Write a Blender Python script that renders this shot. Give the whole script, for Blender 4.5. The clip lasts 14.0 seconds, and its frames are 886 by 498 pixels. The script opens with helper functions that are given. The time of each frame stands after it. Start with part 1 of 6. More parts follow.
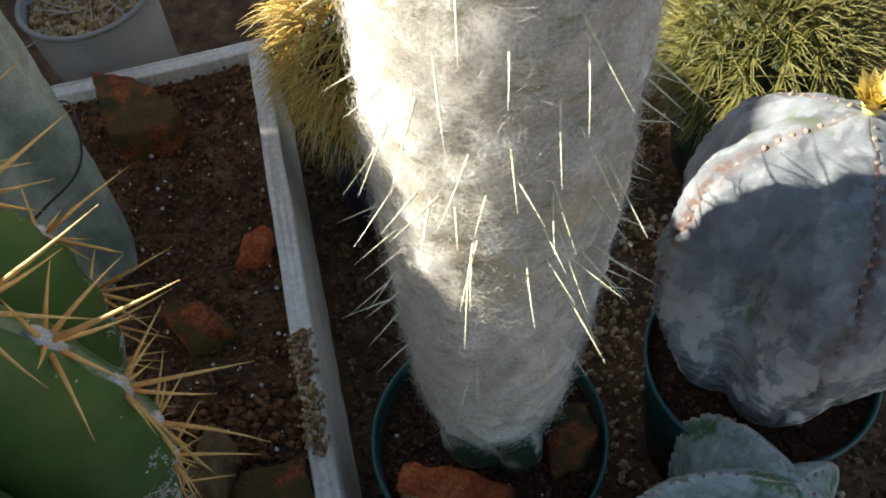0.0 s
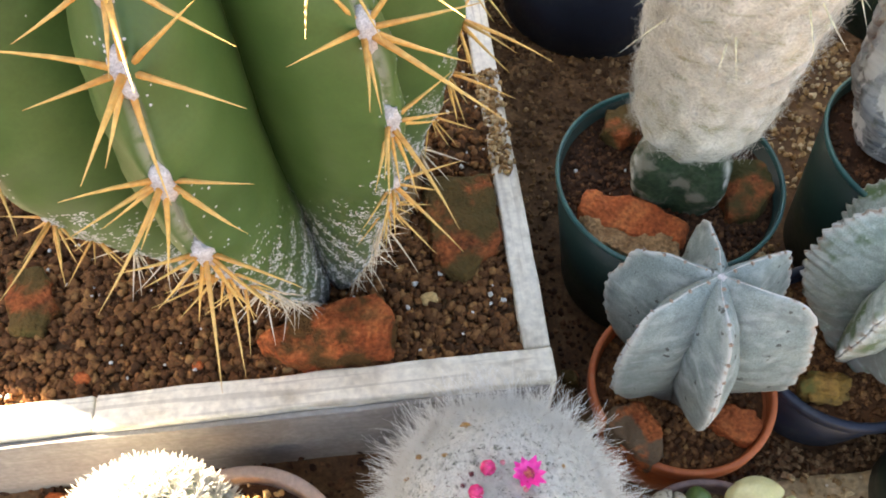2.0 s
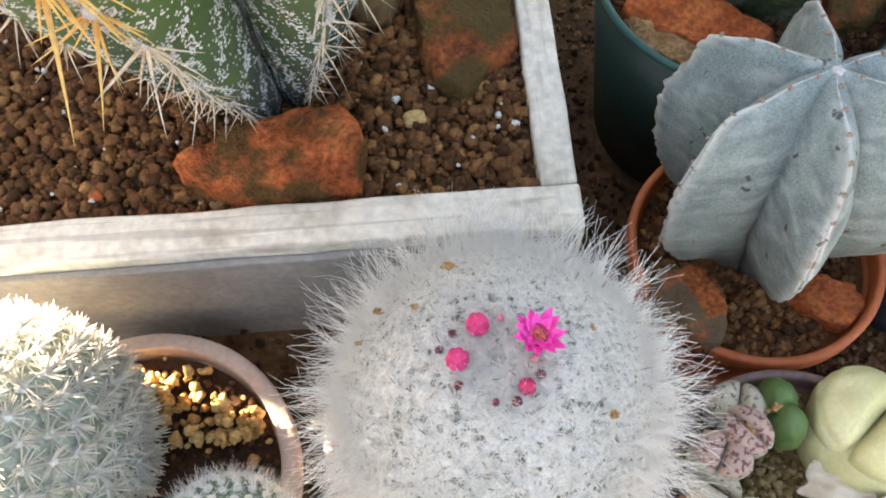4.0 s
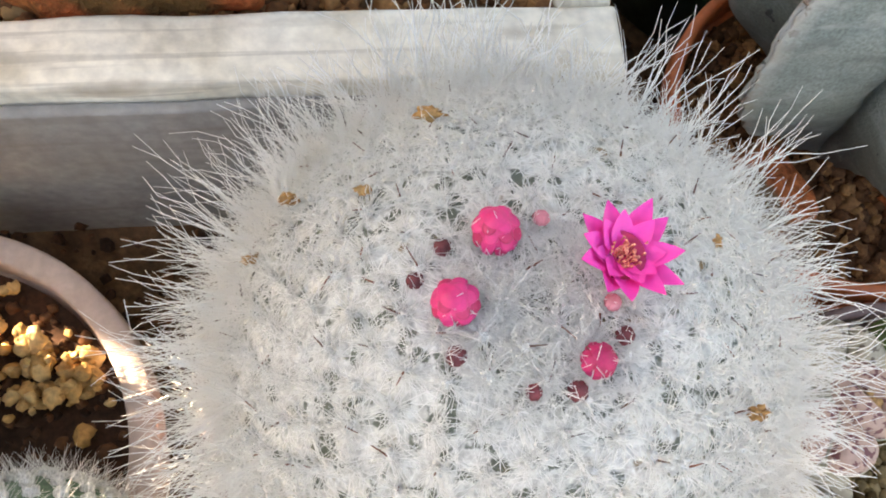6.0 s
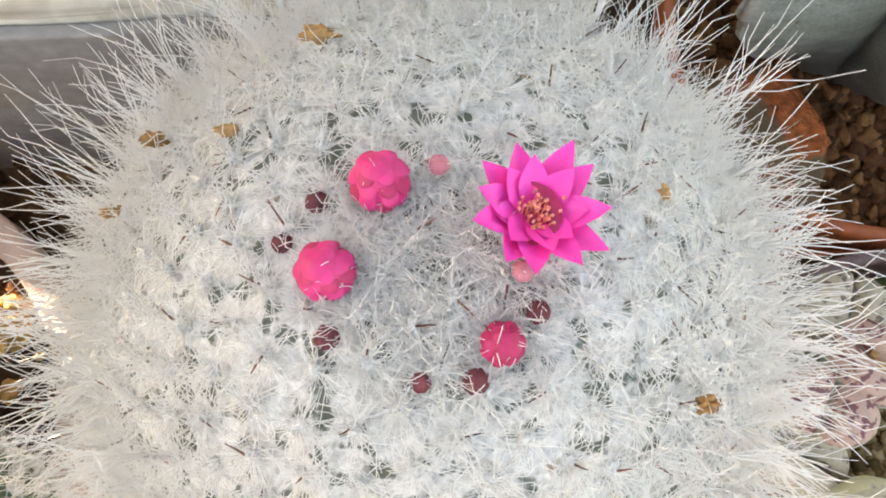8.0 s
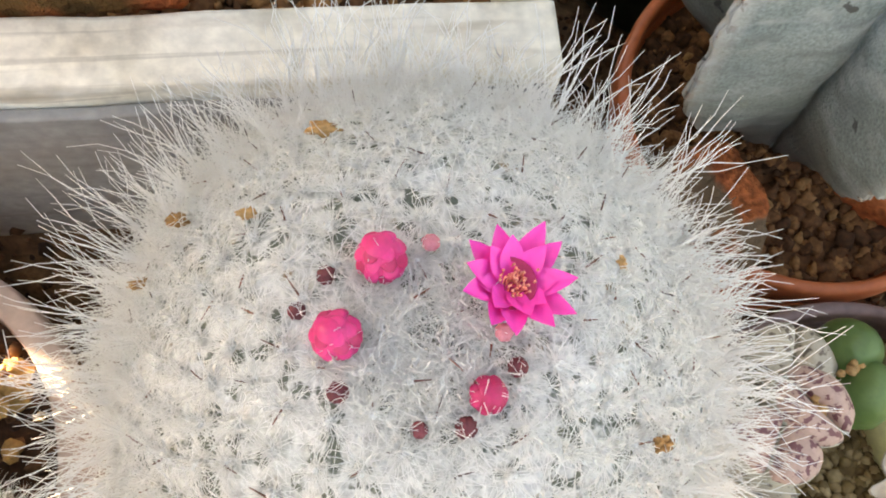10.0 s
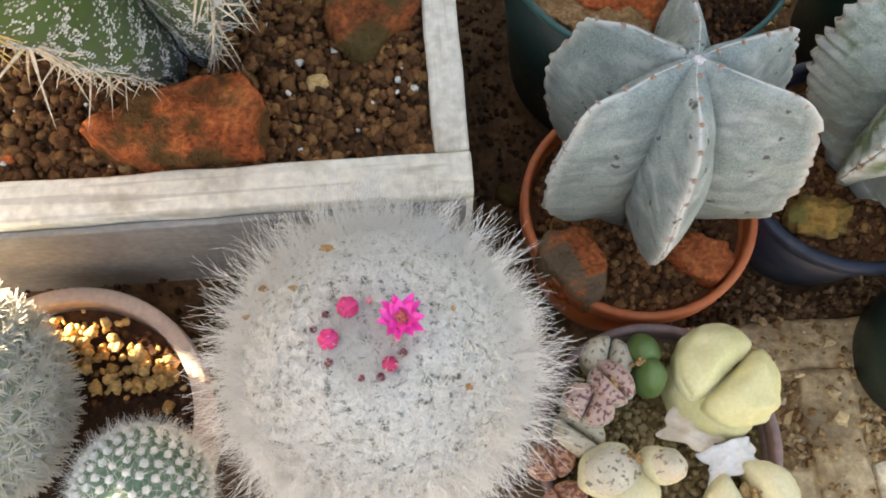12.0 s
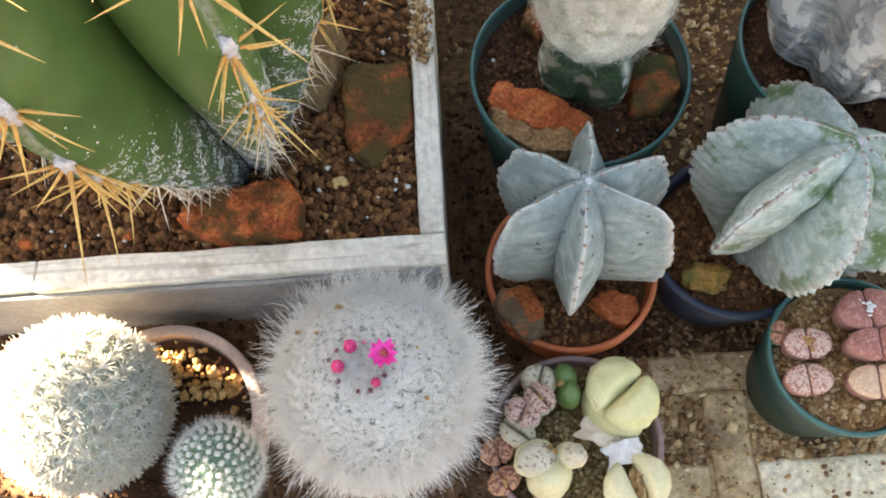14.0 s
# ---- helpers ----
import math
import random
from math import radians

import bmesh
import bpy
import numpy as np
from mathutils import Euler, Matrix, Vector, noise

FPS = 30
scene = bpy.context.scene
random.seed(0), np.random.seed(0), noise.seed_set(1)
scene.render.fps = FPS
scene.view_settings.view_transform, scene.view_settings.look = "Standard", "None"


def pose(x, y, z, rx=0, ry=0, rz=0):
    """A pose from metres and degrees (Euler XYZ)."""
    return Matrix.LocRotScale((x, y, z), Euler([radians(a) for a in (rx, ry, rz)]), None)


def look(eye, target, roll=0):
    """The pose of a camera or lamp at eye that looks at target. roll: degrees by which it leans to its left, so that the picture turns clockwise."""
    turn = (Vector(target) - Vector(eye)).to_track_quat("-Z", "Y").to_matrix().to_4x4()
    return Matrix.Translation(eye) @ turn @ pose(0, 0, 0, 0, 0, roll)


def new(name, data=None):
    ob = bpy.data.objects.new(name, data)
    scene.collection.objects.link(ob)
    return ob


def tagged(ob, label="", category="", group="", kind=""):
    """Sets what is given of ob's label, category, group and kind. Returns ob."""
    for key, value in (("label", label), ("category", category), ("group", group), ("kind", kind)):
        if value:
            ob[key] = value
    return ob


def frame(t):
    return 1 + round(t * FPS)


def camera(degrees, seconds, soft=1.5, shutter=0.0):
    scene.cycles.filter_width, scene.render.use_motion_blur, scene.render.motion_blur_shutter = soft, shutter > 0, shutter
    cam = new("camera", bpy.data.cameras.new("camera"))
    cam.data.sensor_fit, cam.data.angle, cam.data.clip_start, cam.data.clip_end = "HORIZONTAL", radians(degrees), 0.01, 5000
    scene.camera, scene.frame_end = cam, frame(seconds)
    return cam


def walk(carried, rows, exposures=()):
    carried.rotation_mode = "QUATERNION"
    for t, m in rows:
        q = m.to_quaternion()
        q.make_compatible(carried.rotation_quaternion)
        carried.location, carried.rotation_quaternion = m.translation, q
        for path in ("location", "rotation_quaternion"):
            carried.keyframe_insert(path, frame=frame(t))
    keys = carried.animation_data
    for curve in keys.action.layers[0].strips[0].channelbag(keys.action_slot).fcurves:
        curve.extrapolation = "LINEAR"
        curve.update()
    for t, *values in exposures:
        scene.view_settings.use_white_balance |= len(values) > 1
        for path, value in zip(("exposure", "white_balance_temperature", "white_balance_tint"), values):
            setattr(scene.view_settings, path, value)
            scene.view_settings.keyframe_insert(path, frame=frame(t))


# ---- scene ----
cam = camera(55.7, 14.0, soft=1.9)
PATH = [
    (0, 0.0576, -0.0844, 0.5654, -6.41, -54.76, -8.64),
    (0.3, 0.0146, -0.1161, 0.5808, -4.55, -55.11, -5.23),
    (0.5, -0.0152, -0.1304, 0.5866, -4.18, -55.40, -3.47),
    (1, -0.0512, -0.1558, 0.5686, -3.56, -55.46, -2.12),
    (1.5, -0.0721, -0.1520, 0.5424, -6.04, -58.72, -2.65),
    (2, -0.0719, -0.1834, 0.5176, -4.72, -58.34, -1.78),
    (2.5, -0.0604, -0.1858, 0.4916, -1.82, -59.88, -2.96),
    (3, -0.0529, -0.1862, 0.4516, -0.14, -60.02, -4.46),
    (3.5, -0.0605, -0.1713, 0.4225, -2.49, -62.84, -2.28),
    (3.7, -0.0567, -0.1685, 0.4087, -1.14, -63.13, -3.40),
    (5.8, -0.0673, -0.1208, 0.2830, -12.75, -68.01, 8.75),
    (6, -0.0663, -0.1183, 0.2765, -17.80, -69.82, 13.68),
    (6.5, -0.0577, -0.1154, 0.2650, -18.35, -69.84, 14.38),
    (7, -0.0441, -0.1065, 0.2603, -7.09, -76.65, 3.54),
    (9.3, -0.0507, -0.1145, 0.2579, -21.96, -72.73, 17.43),
    (9.5, -0.0507, -0.1135, 0.2598, -22.06, -73.28, 18.21),
    (10, -0.0510, -0.1118, 0.2737, -19.38, -71.17, 14.43),
    (10.5, -0.0504, -0.1198, 0.3011, -17.31, -71.10, 12.48),
    (11, -0.0441, -0.1371, 0.3345, -10.73, -69.58, 6.03),
    (11.5, -0.0343, -0.1449, 0.3765, -7.07, -70.06, 2.55),
    (12, -0.0261, -0.1492, 0.4178, -5.84, -70.65, 1.30),
    (12.5, -0.0157, -0.1591, 0.4599, -2.26, -70.17, -2.00),
    (13, -0.0038, -0.1596, 0.5028, 0.51, -70.96, -4.54),
    (13.5, 0.0045, -0.1700, 0.5340, 2.26, -70.10, -6.07),
    (14, 0.0087, -0.1797, 0.5606, 3.70, -69.35, -7.37),
]
EXPOSURES = [(0.0, 1.70, 7050, 10), (0.5, 2.40, 7200, 12), (1.0, 2.88, 8000, 15), (1.5, 3.5, 9000, 16), (2.0, 3.76, 9200, 17), (3.0, 3.86, 9100, 16), (6.0, 3.9, 9700, 16), (6.5, 4.04, 9800, 15), (10.0, 4.02, 10700, 16), (11.5, 3.8, 10700, 17), (12.0, 3.77, 10300, 17), (14.0, 3.71, 9200, 15)]
walk(
    cam,
    [(t, pose(x, y, z, 90 + pitch, 0, yaw) @ pose(0, 0, 0, 0, 0, roll)) for t, x, y, z, yaw, pitch, roll in PATH],
    exposures=EXPOSURES,
)

# ---- world, sun ----
SUN_AZ, SUN_EL = (-0.900, 0.436), 33.0
world = bpy.data.worlds.new("world")
scene.world = world
world.use_nodes = True
wn = world.node_tree.nodes
sky = wn.new("ShaderNodeTexSky")
sky.sky_type = "NISHITA"
sky.sun_disc = False
sky.sun_elevation = radians(SUN_EL)
sky.sun_rotation = math.atan2(SUN_AZ[0], SUN_AZ[1])
wn["Background"].inputs["Strength"].default_value = 0.053
world.node_tree.links.new(sky.outputs["Color"], wn["Background"].inputs["Color"])
sun_data = bpy.data.lights.new("sun", "SUN")
sun_data.energy = 5.0
sun_data.angle = radians(0.6)
sun_data.color = (1.0, 0.965, 0.90)
sun = new("sun", sun_data)
sun_h = math.cos(radians(SUN_EL))
sun.matrix_world = look((SUN_AZ[0] * sun_h * 8, SUN_AZ[1] * sun_h * 8, 8 * math.sin(radians(SUN_EL))), (0, 0, 0))


# ---- materials ----
def surface(name, colours, scale=60.0, rough=0.7, bump=0.3, fine=400.0, depth=0.0006, island=0.0, fine_mix=0.35,
            metal=0.0, along=None, subsurface=0.0, spec=0.5, distort=0.0, detail=6.0):
    """Noise-toned surface. colours: (position, rgb) stops. island: share of the tone that varies piece by piece."""
    m = bpy.data.materials.new(name)
    m.use_nodes = True
    nt = m.node_tree
    n, link = nt.nodes, nt.links.new
    b = n["Principled BSDF"]
    co = n.new("ShaderNodeTexCoord")
    big = n.new("ShaderNodeTexNoise")
    big.inputs["Scale"].default_value = scale
    big.inputs["Detail"].default_value = detail
    big.inputs["Roughness"].default_value = 0.6
    big.inputs["Distortion"].default_value = distort
    link(co.outputs["Object"], big.inputs["Vector"])
    spread = n.new("ShaderNodeMapRange")
    spread.inputs["From Min"].default_value, spread.inputs["From Max"].default_value = 0.25, 0.75
    link(big.outputs["Fac"], spread.inputs["Value"])
    tone = spread.outputs["Result"]
    if island:
        geo = n.new("ShaderNodeNewGeometry")
        mix = n.new("ShaderNodeMix")
        mix.inputs["Factor"].default_value = island
        link(tone, mix.inputs["A"])
        link(geo.outputs["Random Per Island"], mix.inputs["B"])
        tone = mix.outputs["Result"]
    if along:
        at = n.new("ShaderNodeAttribute")
        at.attribute_name = "along"
        mix2 = n.new("ShaderNodeMix")
        mix2.inputs["Factor"].default_value = along
        link(tone, mix2.inputs["A"])
        link(at.outputs["Fac"], mix2.inputs["B"])
        tone = mix2.outputs["Result"]
    ramp = n.new("ShaderNodeValToRGB")
    els = ramp.color_ramp.elements
    while len(els) < len(colours):
        els.new(0.5)
    for e, (p, c) in zip(els, colours):
        e.position, e.color = p, (*c, 1)
    link(tone, ramp.inputs["Fac"])
    small = n.new("ShaderNodeTexNoise")
    small.inputs["Scale"].default_value = fine
    small.inputs["Detail"].default_value = 4.0
    link(co.outputs["Object"], small.inputs["Vector"])
    sm = n.new("ShaderNodeMapRange")
    sm.inputs["From Min"].default_value, sm.inputs["From Max"].default_value = 0.3, 0.7
    sm.inputs["To Min"].default_value, sm.inputs["To Max"].default_value = 1 - fine_mix, 1 + fine_mix * 0.6
    link(small.outputs["Fac"], sm.inputs["Value"])
    mul = n.new("ShaderNodeVectorMath")
    mul.operation = "SCALE"
    link(ramp.outputs["Color"], mul.inputs[0])
    link(sm.outputs["Result"], mul.inputs["Scale"])
    link(mul.outputs["Vector"], b.inputs["Base Color"])
    rr = n.new("ShaderNodeMapRange")
    rr.inputs["To Min"].default_value, rr.inputs["To Max"].default_value = max(0.05, rough - 0.12), min(1, rough + 0.12)
    link(small.outputs["Fac"], rr.inputs["Value"])
    link(rr.outputs["Result"], b.inputs["Roughness"])
    b.inputs["Metallic"].default_value = metal
    b.inputs["Specular IOR Level"].default_value = spec
    if subsurface:
        b.inputs["Subsurface Weight"].default_value = subsurface
        b.inputs["Subsurface Radius"].default_value = (0.004, 0.004, 0.002)
        b.inputs["Subsurface Scale"].default_value = 1.0
    if bump and depth:
        bp = n.new("ShaderNodeBump")
        bp.inputs["Strength"].default_value = bump
        bp.inputs["Distance"].default_value = depth
        link(small.outputs["Fac"], bp.inputs["Height"])
        link(bp.outputs["Normal"], b.inputs["Normal"])
    return m


def overlay(m, colour, scale, lo, hi, kind="noise", stretch=(1, 1, 1), amount=1.0, attr=None):
    """Lays a second colour over a material, where a noise or cell pattern lies between lo and hi."""
    nt = m.node_tree
    n, link = nt.nodes, nt.links.new
    b = n["Principled BSDF"]
    src = b.inputs["Base Color"].links[0].from_socket
    co = n.new("ShaderNodeTexCoord")
    mp = n.new("ShaderNodeMapping")
    mp.inputs["Scale"].default_value = stretch
    link(co.outputs["Object"], mp.inputs["Vector"])
    if kind == "noise":
        t = n.new("ShaderNodeTexNoise")
        t.inputs["Detail"].default_value = 5
        out = t.outputs["Fac"]
    else:
        t = n.new("ShaderNodeTexVoronoi")
        t.feature = "DISTANCE_TO_EDGE" if kind == "edge" else "F1"
        out = t.outputs["Distance"]
    t.inputs["Scale"].default_value = scale
    link(mp.outputs["Vector"], t.inputs["Vector"])
    r = n.new("ShaderNodeMapRange")
    r.interpolation_type = "SMOOTHSTEP"
    r.inputs["From Min"].default_value, r.inputs["From Max"].default_value = lo, hi
    r.inputs["To Max"].default_value = amount
    link(out, r.inputs["Value"])
    fac = r.outputs["Result"]
    if attr:
        at = n.new("ShaderNodeAttribute")
        at.attribute_name = attr
        ml = n.new("ShaderNodeMath")
        ml.operation = "MULTIPLY"
        link(fac, ml.inputs[0])
        link(at.outputs["Fac"], ml.inputs[1])
        fac = ml.outputs["Value"]
    mix = n.new("ShaderNodeMix")
    mix.data_type = "RGBA"
    link(fac, mix.inputs["Factor"])
    link(src, mix.inputs["A"])
    mix.inputs["B"].default_value = (*colour, 1)
    link(mix.outputs["Result"], b.inputs["Base Color"])
    return m


def glowing_through(m, share):
    """Thin pale fibres let part of the light through."""
    nt = m.node_tree
    b = nt.nodes["Principled BSDF"]
    tr = nt.nodes.new("ShaderNodeBsdfTranslucent")
    mix = nt.nodes.new("ShaderNodeMixShader")
    mix.inputs["Fac"].default_value = share
    nt.links.new(b.inputs["Base Color"].links[0].from_socket, tr.inputs["Color"])
    nt.links.new(b.outputs["BSDF"], mix.inputs[1])
    nt.links.new(tr.outputs["BSDF"], mix.inputs[2])
    nt.links.new(mix.outputs["Shader"], nt.nodes["Material Output"].inputs["Surface"])
    return m


M_WOOD = surface("painted_wood", [(0.0, (0.58, 0.515, 0.40)), (0.4, (0.79, 0.74, 0.63)), (1.0, (0.86, 0.82, 0.725))], 40, 0.75, 0.5, 260, 0.0004, fine_mix=0.2)
overlay(M_WOOD, (0.36, 0.29, 0.20), 26, 0.60, 0.74, stretch=(0.5, 3, 3), amount=0.75)
overlay(M_WOOD, (0.28, 0.24, 0.19), 60, 0.54, 0.66, stretch=(0.12, 6, 6), amount=0.38)
M_WOODY = surface("painted_wood_lengthwise", [(0.0, (0.58, 0.515, 0.40)), (0.4, (0.79, 0.74, 0.63)), (1.0, (0.86, 0.82, 0.725))], 40, 0.75, 0.5, 260, 0.0004, fine_mix=0.2)
overlay(M_WOODY, (0.36, 0.29, 0.20), 26, 0.60, 0.74, stretch=(3, 0.5, 3), amount=0.75)
overlay(M_WOODY, (0.28, 0.24, 0.19), 60, 0.54, 0.66, stretch=(6, 0.12, 6), amount=0.38)
# Grey wood set darker to offset light bounced off the sunlit cactus.
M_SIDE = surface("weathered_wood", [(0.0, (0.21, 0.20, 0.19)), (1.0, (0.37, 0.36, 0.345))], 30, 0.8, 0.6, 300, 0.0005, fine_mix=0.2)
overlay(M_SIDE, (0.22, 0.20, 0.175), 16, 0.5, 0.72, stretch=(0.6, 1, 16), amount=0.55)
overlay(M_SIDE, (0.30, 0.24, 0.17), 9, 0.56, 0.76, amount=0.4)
M_GRAN = surface("laterite_granules", [(0.0, (0.055, 0.025, 0.012)), (0.45, (0.155, 0.064, 0.026)), (0.8, (0.27, 0.122, 0.048)), (1.0, (0.47, 0.25, 0.095))], 90, 0.9, 0.5, 700, 0.0004, island=0.75, spec=0.2)
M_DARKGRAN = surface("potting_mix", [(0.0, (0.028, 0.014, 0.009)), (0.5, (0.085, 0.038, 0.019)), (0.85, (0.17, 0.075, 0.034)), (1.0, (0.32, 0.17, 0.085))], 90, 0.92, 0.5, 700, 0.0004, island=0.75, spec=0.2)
M_BROWNGRIT = surface("brown_grit", [(0.0, (0.060, 0.030, 0.015)), (0.4, (0.15, 0.078, 0.038)), (0.8, (0.25, 0.145, 0.072)), (1.0, (0.42, 0.28, 0.16))], 70, 0.9, 0.4, 500, 0.0003, island=0.8, spec=0.2)
# Ochre brightened so the nugget heap looks sunlit by colour.
M_NUGGET = surface("ochre_nuggets", [(0.0, (0.28, 0.14, 0.05)), (0.5, (0.58, 0.34, 0.13)), (1.0, (0.76, 0.55, 0.28))], 90, 0.9, 0.5, 600, 0.0005, island=0.6, spec=0.2)
M_GRAVEL = surface("mixed_gravel", [(0.0, (0.13, 0.066, 0.028)), (0.3, (0.31, 0.17, 0.070)), (0.65, (0.47, 0.30, 0.14)), (0.88, (0.58, 0.43, 0.25)), (1.0, (0.72, 0.63, 0.48))], 70, 0.85, 0.4, 500, 0.0003, island=0.85, spec=0.3)
M_GROUND = surface("dark_soil", [(0.0, (0.050, 0.026, 0.014)), (0.6, (0.15, 0.080, 0.040)), (1.0, (0.28, 0.165, 0.085))], 45, 0.95, 0.8, 350, 0.0015, spec=0.2)
M_PALECEMENT = surface("pale_cement", [(0.0, (0.52, 0.40, 0.23)), (0.4, (0.74, 0.63, 0.43)), (1.0, (0.84, 0.755, 0.57))], 35, 0.95, 0.9, 260, 0.0014)
M_CEMENT = surface("old_cement", [(0.0, (0.36, 0.225, 0.105)), (0.5, (0.55, 0.385, 0.205)), (1.0, (0.72, 0.55, 0.345))], 35, 0.95, 0.9, 260, 0.0016)
overlay(M_CEMENT, (0.19, 0.13, 0.08), 25, 0.55, 0.72, amount=0.6)
M_BRICK = surface("broken_brick", [(0.0, (0.17, 0.045, 0.018)), (0.5, (0.44, 0.10, 0.033)), (1.0, (0.62, 0.19, 0.065))], 75, 0.95, 1.0, 420, 0.0022, fine_mix=0.5, spec=0.2)
overlay(M_BRICK, (0.095, 0.055, 0.018), 42, 0.43, 0.60, amount=0.9)
M_BRICKDARK = surface("mossy_brick", [(0.0, (0.11, 0.038, 0.016)), (0.5, (0.32, 0.085, 0.03)), (1.0, (0.52, 0.155, 0.05))], 75, 0.95, 1.0, 420, 0.0022, fine_mix=0.5, spec=0.2)
overlay(M_BRICKDARK, (0.085, 0.065, 0.022), 42, 0.38, 0.54, amount=0.9)
overlay(M_BRICKDARK, (0.045, 0.048, 0.014), 26, 0.55, 0.66, amount=0.85)
M_BRICKCLEAN = surface("orange_brick", [(0.0, (0.28, 0.06, 0.022)), (0.5, (0.48, 0.115, 0.038)), (1.0, (0.62, 0.20, 0.07))], 75, 0.95, 1.0, 420, 0.0018, fine_mix=0.45, spec=0.2)
M_TANSTONE = surface("tan_stone", [(0.0, (0.11, 0.065, 0.025)), (1.0, (0.27, 0.16, 0.065))], 55, 0.9, 0.6, 350, 0.0008)
M_MORTAR = surface("old_mortar", [(0.0, (0.20, 0.095, 0.035)), (1.0, (0.48, 0.28, 0.13))], 120, 0.95, 1.0, 500, 0.0020, fine_mix=0.5)
M_MOSSSTONE = surface("mossy_stone", [(0.0, (0.10, 0.06, 0.015)), (0.5, (0.28, 0.15, 0.03)), (1.0, (0.42, 0.20, 0.05))], 70, 0.9, 0.7, 500, 0.001)
overlay(M_MOSSSTONE, (0.09, 0.10, 0.02), 60, 0.56, 0.68, amount=0.8)
M_BRICKWORN = surface("worn_brick", [(0.0, (0.26, 0.06, 0.022)), (0.5, (0.44, 0.115, 0.038)), (1.0, (0.58, 0.20, 0.075))], 75, 0.95, 1.0, 420, 0.0022, fine_mix=0.5, spec=0.2)
overlay(M_BRICKWORN, (0.15, 0.10, 0.060), 28, 0.47, 0.53, amount=0.95)
M_OLIVEGRIT = surface("olive_grit", [(0.0, (0.11, 0.065, 0.026)), (0.5, (0.26, 0.17, 0.075)), (1.0, (0.48, 0.35, 0.19))], 70, 0.9, 0.4, 500, 0.0003, island=0.8, spec=0.2)
M_PERLITE = surface("perlite", [(0.0, (0.66, 0.64, 0.58)), (1.0, (0.84, 0.83, 0.79))], 200, 0.9, 0.4, 900, 0.0003)
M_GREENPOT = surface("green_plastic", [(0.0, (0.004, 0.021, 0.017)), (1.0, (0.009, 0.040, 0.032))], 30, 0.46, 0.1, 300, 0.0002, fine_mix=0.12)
overlay(M_GREENPOT, (0.10, 0.13, 0.10), 60, 0.62, 0.8, amount=0.5)
# Same green plastic made lighter: the teal highlight on the rims, as colour.
M_GREENRIMLIT = surface("lit_green_rim_plastic", [(0.0, (0.018, 0.085, 0.078)), (1.0, (0.035, 0.15, 0.14))], 30, 0.38, 0.1, 300, 0.0002, fine_mix=0.15)
M_NAVYPOT = surface("navy_plastic", [(0.0, (0.007, 0.011, 0.022)), (1.0, (0.020, 0.032, 0.060))], 30, 0.45, 0.1, 300, 0.0002, fine_mix=0.15)
overlay(M_NAVYPOT, (0.13, 0.14, 0.15), 50, 0.62, 0.85, amount=0.5)
M_TERRA = surface("terracotta_plastic", [(0.0, (0.46, 0.098, 0.030)), (1.0, (0.60, 0.155, 0.052))], 40, 0.55, 0.2, 350, 0.0003, fine_mix=0.15)
overlay(M_TERRA, (0.30, 0.16, 0.09), 60, 0.62, 0.8, amount=0.6)
M_PINKPOT = surface("faded_pink_clay", [(0.0, (0.46, 0.33, 0.27)), (1.0, (0.62, 0.49, 0.42))], 40, 0.8, 0.3, 350, 0.0004, fine_mix=0.15)
M_MAUVEPOT = surface("mauve_plastic", [(0.0, (0.18, 0.105, 0.095)), (1.0, (0.31, 0.205, 0.19))], 40, 0.5, 0.2, 350, 0.0003, fine_mix=0.2)
overlay(M_MAUVEPOT, (0.62, 0.55, 0.52), 45, 0.63, 0.72, amount=0.8)
M_GREYPOT = surface("grey_plastic", [(0.0, (0.20, 0.19, 0.17)), (1.0, (0.30, 0.285, 0.26))], 20, 0.5, 0.1, 300, 0.0002, fine_mix=0.08)
# Green skin with the shade beneath dense spines mixed into its colour.
M_SHADEDBODY = surface("shaded_green_skin", [(0.0, (0.018, 0.030, 0.010)), (1.0, (0.045, 0.062, 0.020))], 40, 0.6, 0.2, 500, 0.0003)
M_CACTUS = surface("green_cactus_skin", [(0.0, (0.040, 0.088, 0.024)), (0.5, (0.058, 0.122, 0.034)), (1.0, (0.082, 0.156, 0.047))], 26, 0.48, 0.15, 700, 0.0002, fine_mix=0.08, spec=0.4)
overlay(M_CACTUS, (0.17, 0.24, 0.125), 30, 0.20, 0.40, attr="crest", amount=0.75)
overlay(M_CACTUS, (0.40, 0.41, 0.38), 260, 0.34, 0.54, attr="crest", amount=0.6)
# Blue-grey foot skin, taken darker for the shade under the bulge.
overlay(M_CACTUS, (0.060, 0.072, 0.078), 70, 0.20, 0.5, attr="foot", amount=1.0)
M_WOOL = surface("areole_wool", [(0.0, (0.40, 0.38, 0.40)), (1.0, (0.70, 0.68, 0.70))], 300, 0.95, 0.9, 1500, 0.0008)
M_TANWOOL = surface("tan_wool", [(0.0, (0.50, 0.44, 0.38)), (1.0, (0.76, 0.70, 0.62))], 300, 0.95, 0.9, 1500, 0.0008)
M_SPINE = surface("golden_spine", [(0.0, (0.30, 0.10, 0.025)), (0.28, (0.54, 0.25, 0.06)), (0.65, (0.70, 0.47, 0.16)), (1.0, (0.50, 0.22, 0.08))], 160, 0.5, 0.1, 600, 0.0001, island=0.4, along=0.45, fine_mix=0.2)
M_PALESPINE = surface("pale_spine", [(0.0, (0.36, 0.25, 0.15)), (0.5, (0.58, 0.48, 0.37)), (1.0, (0.68, 0.61, 0.52))], 160, 0.6, 0.1, 600, 0.0001, island=0.5, along=0.3)
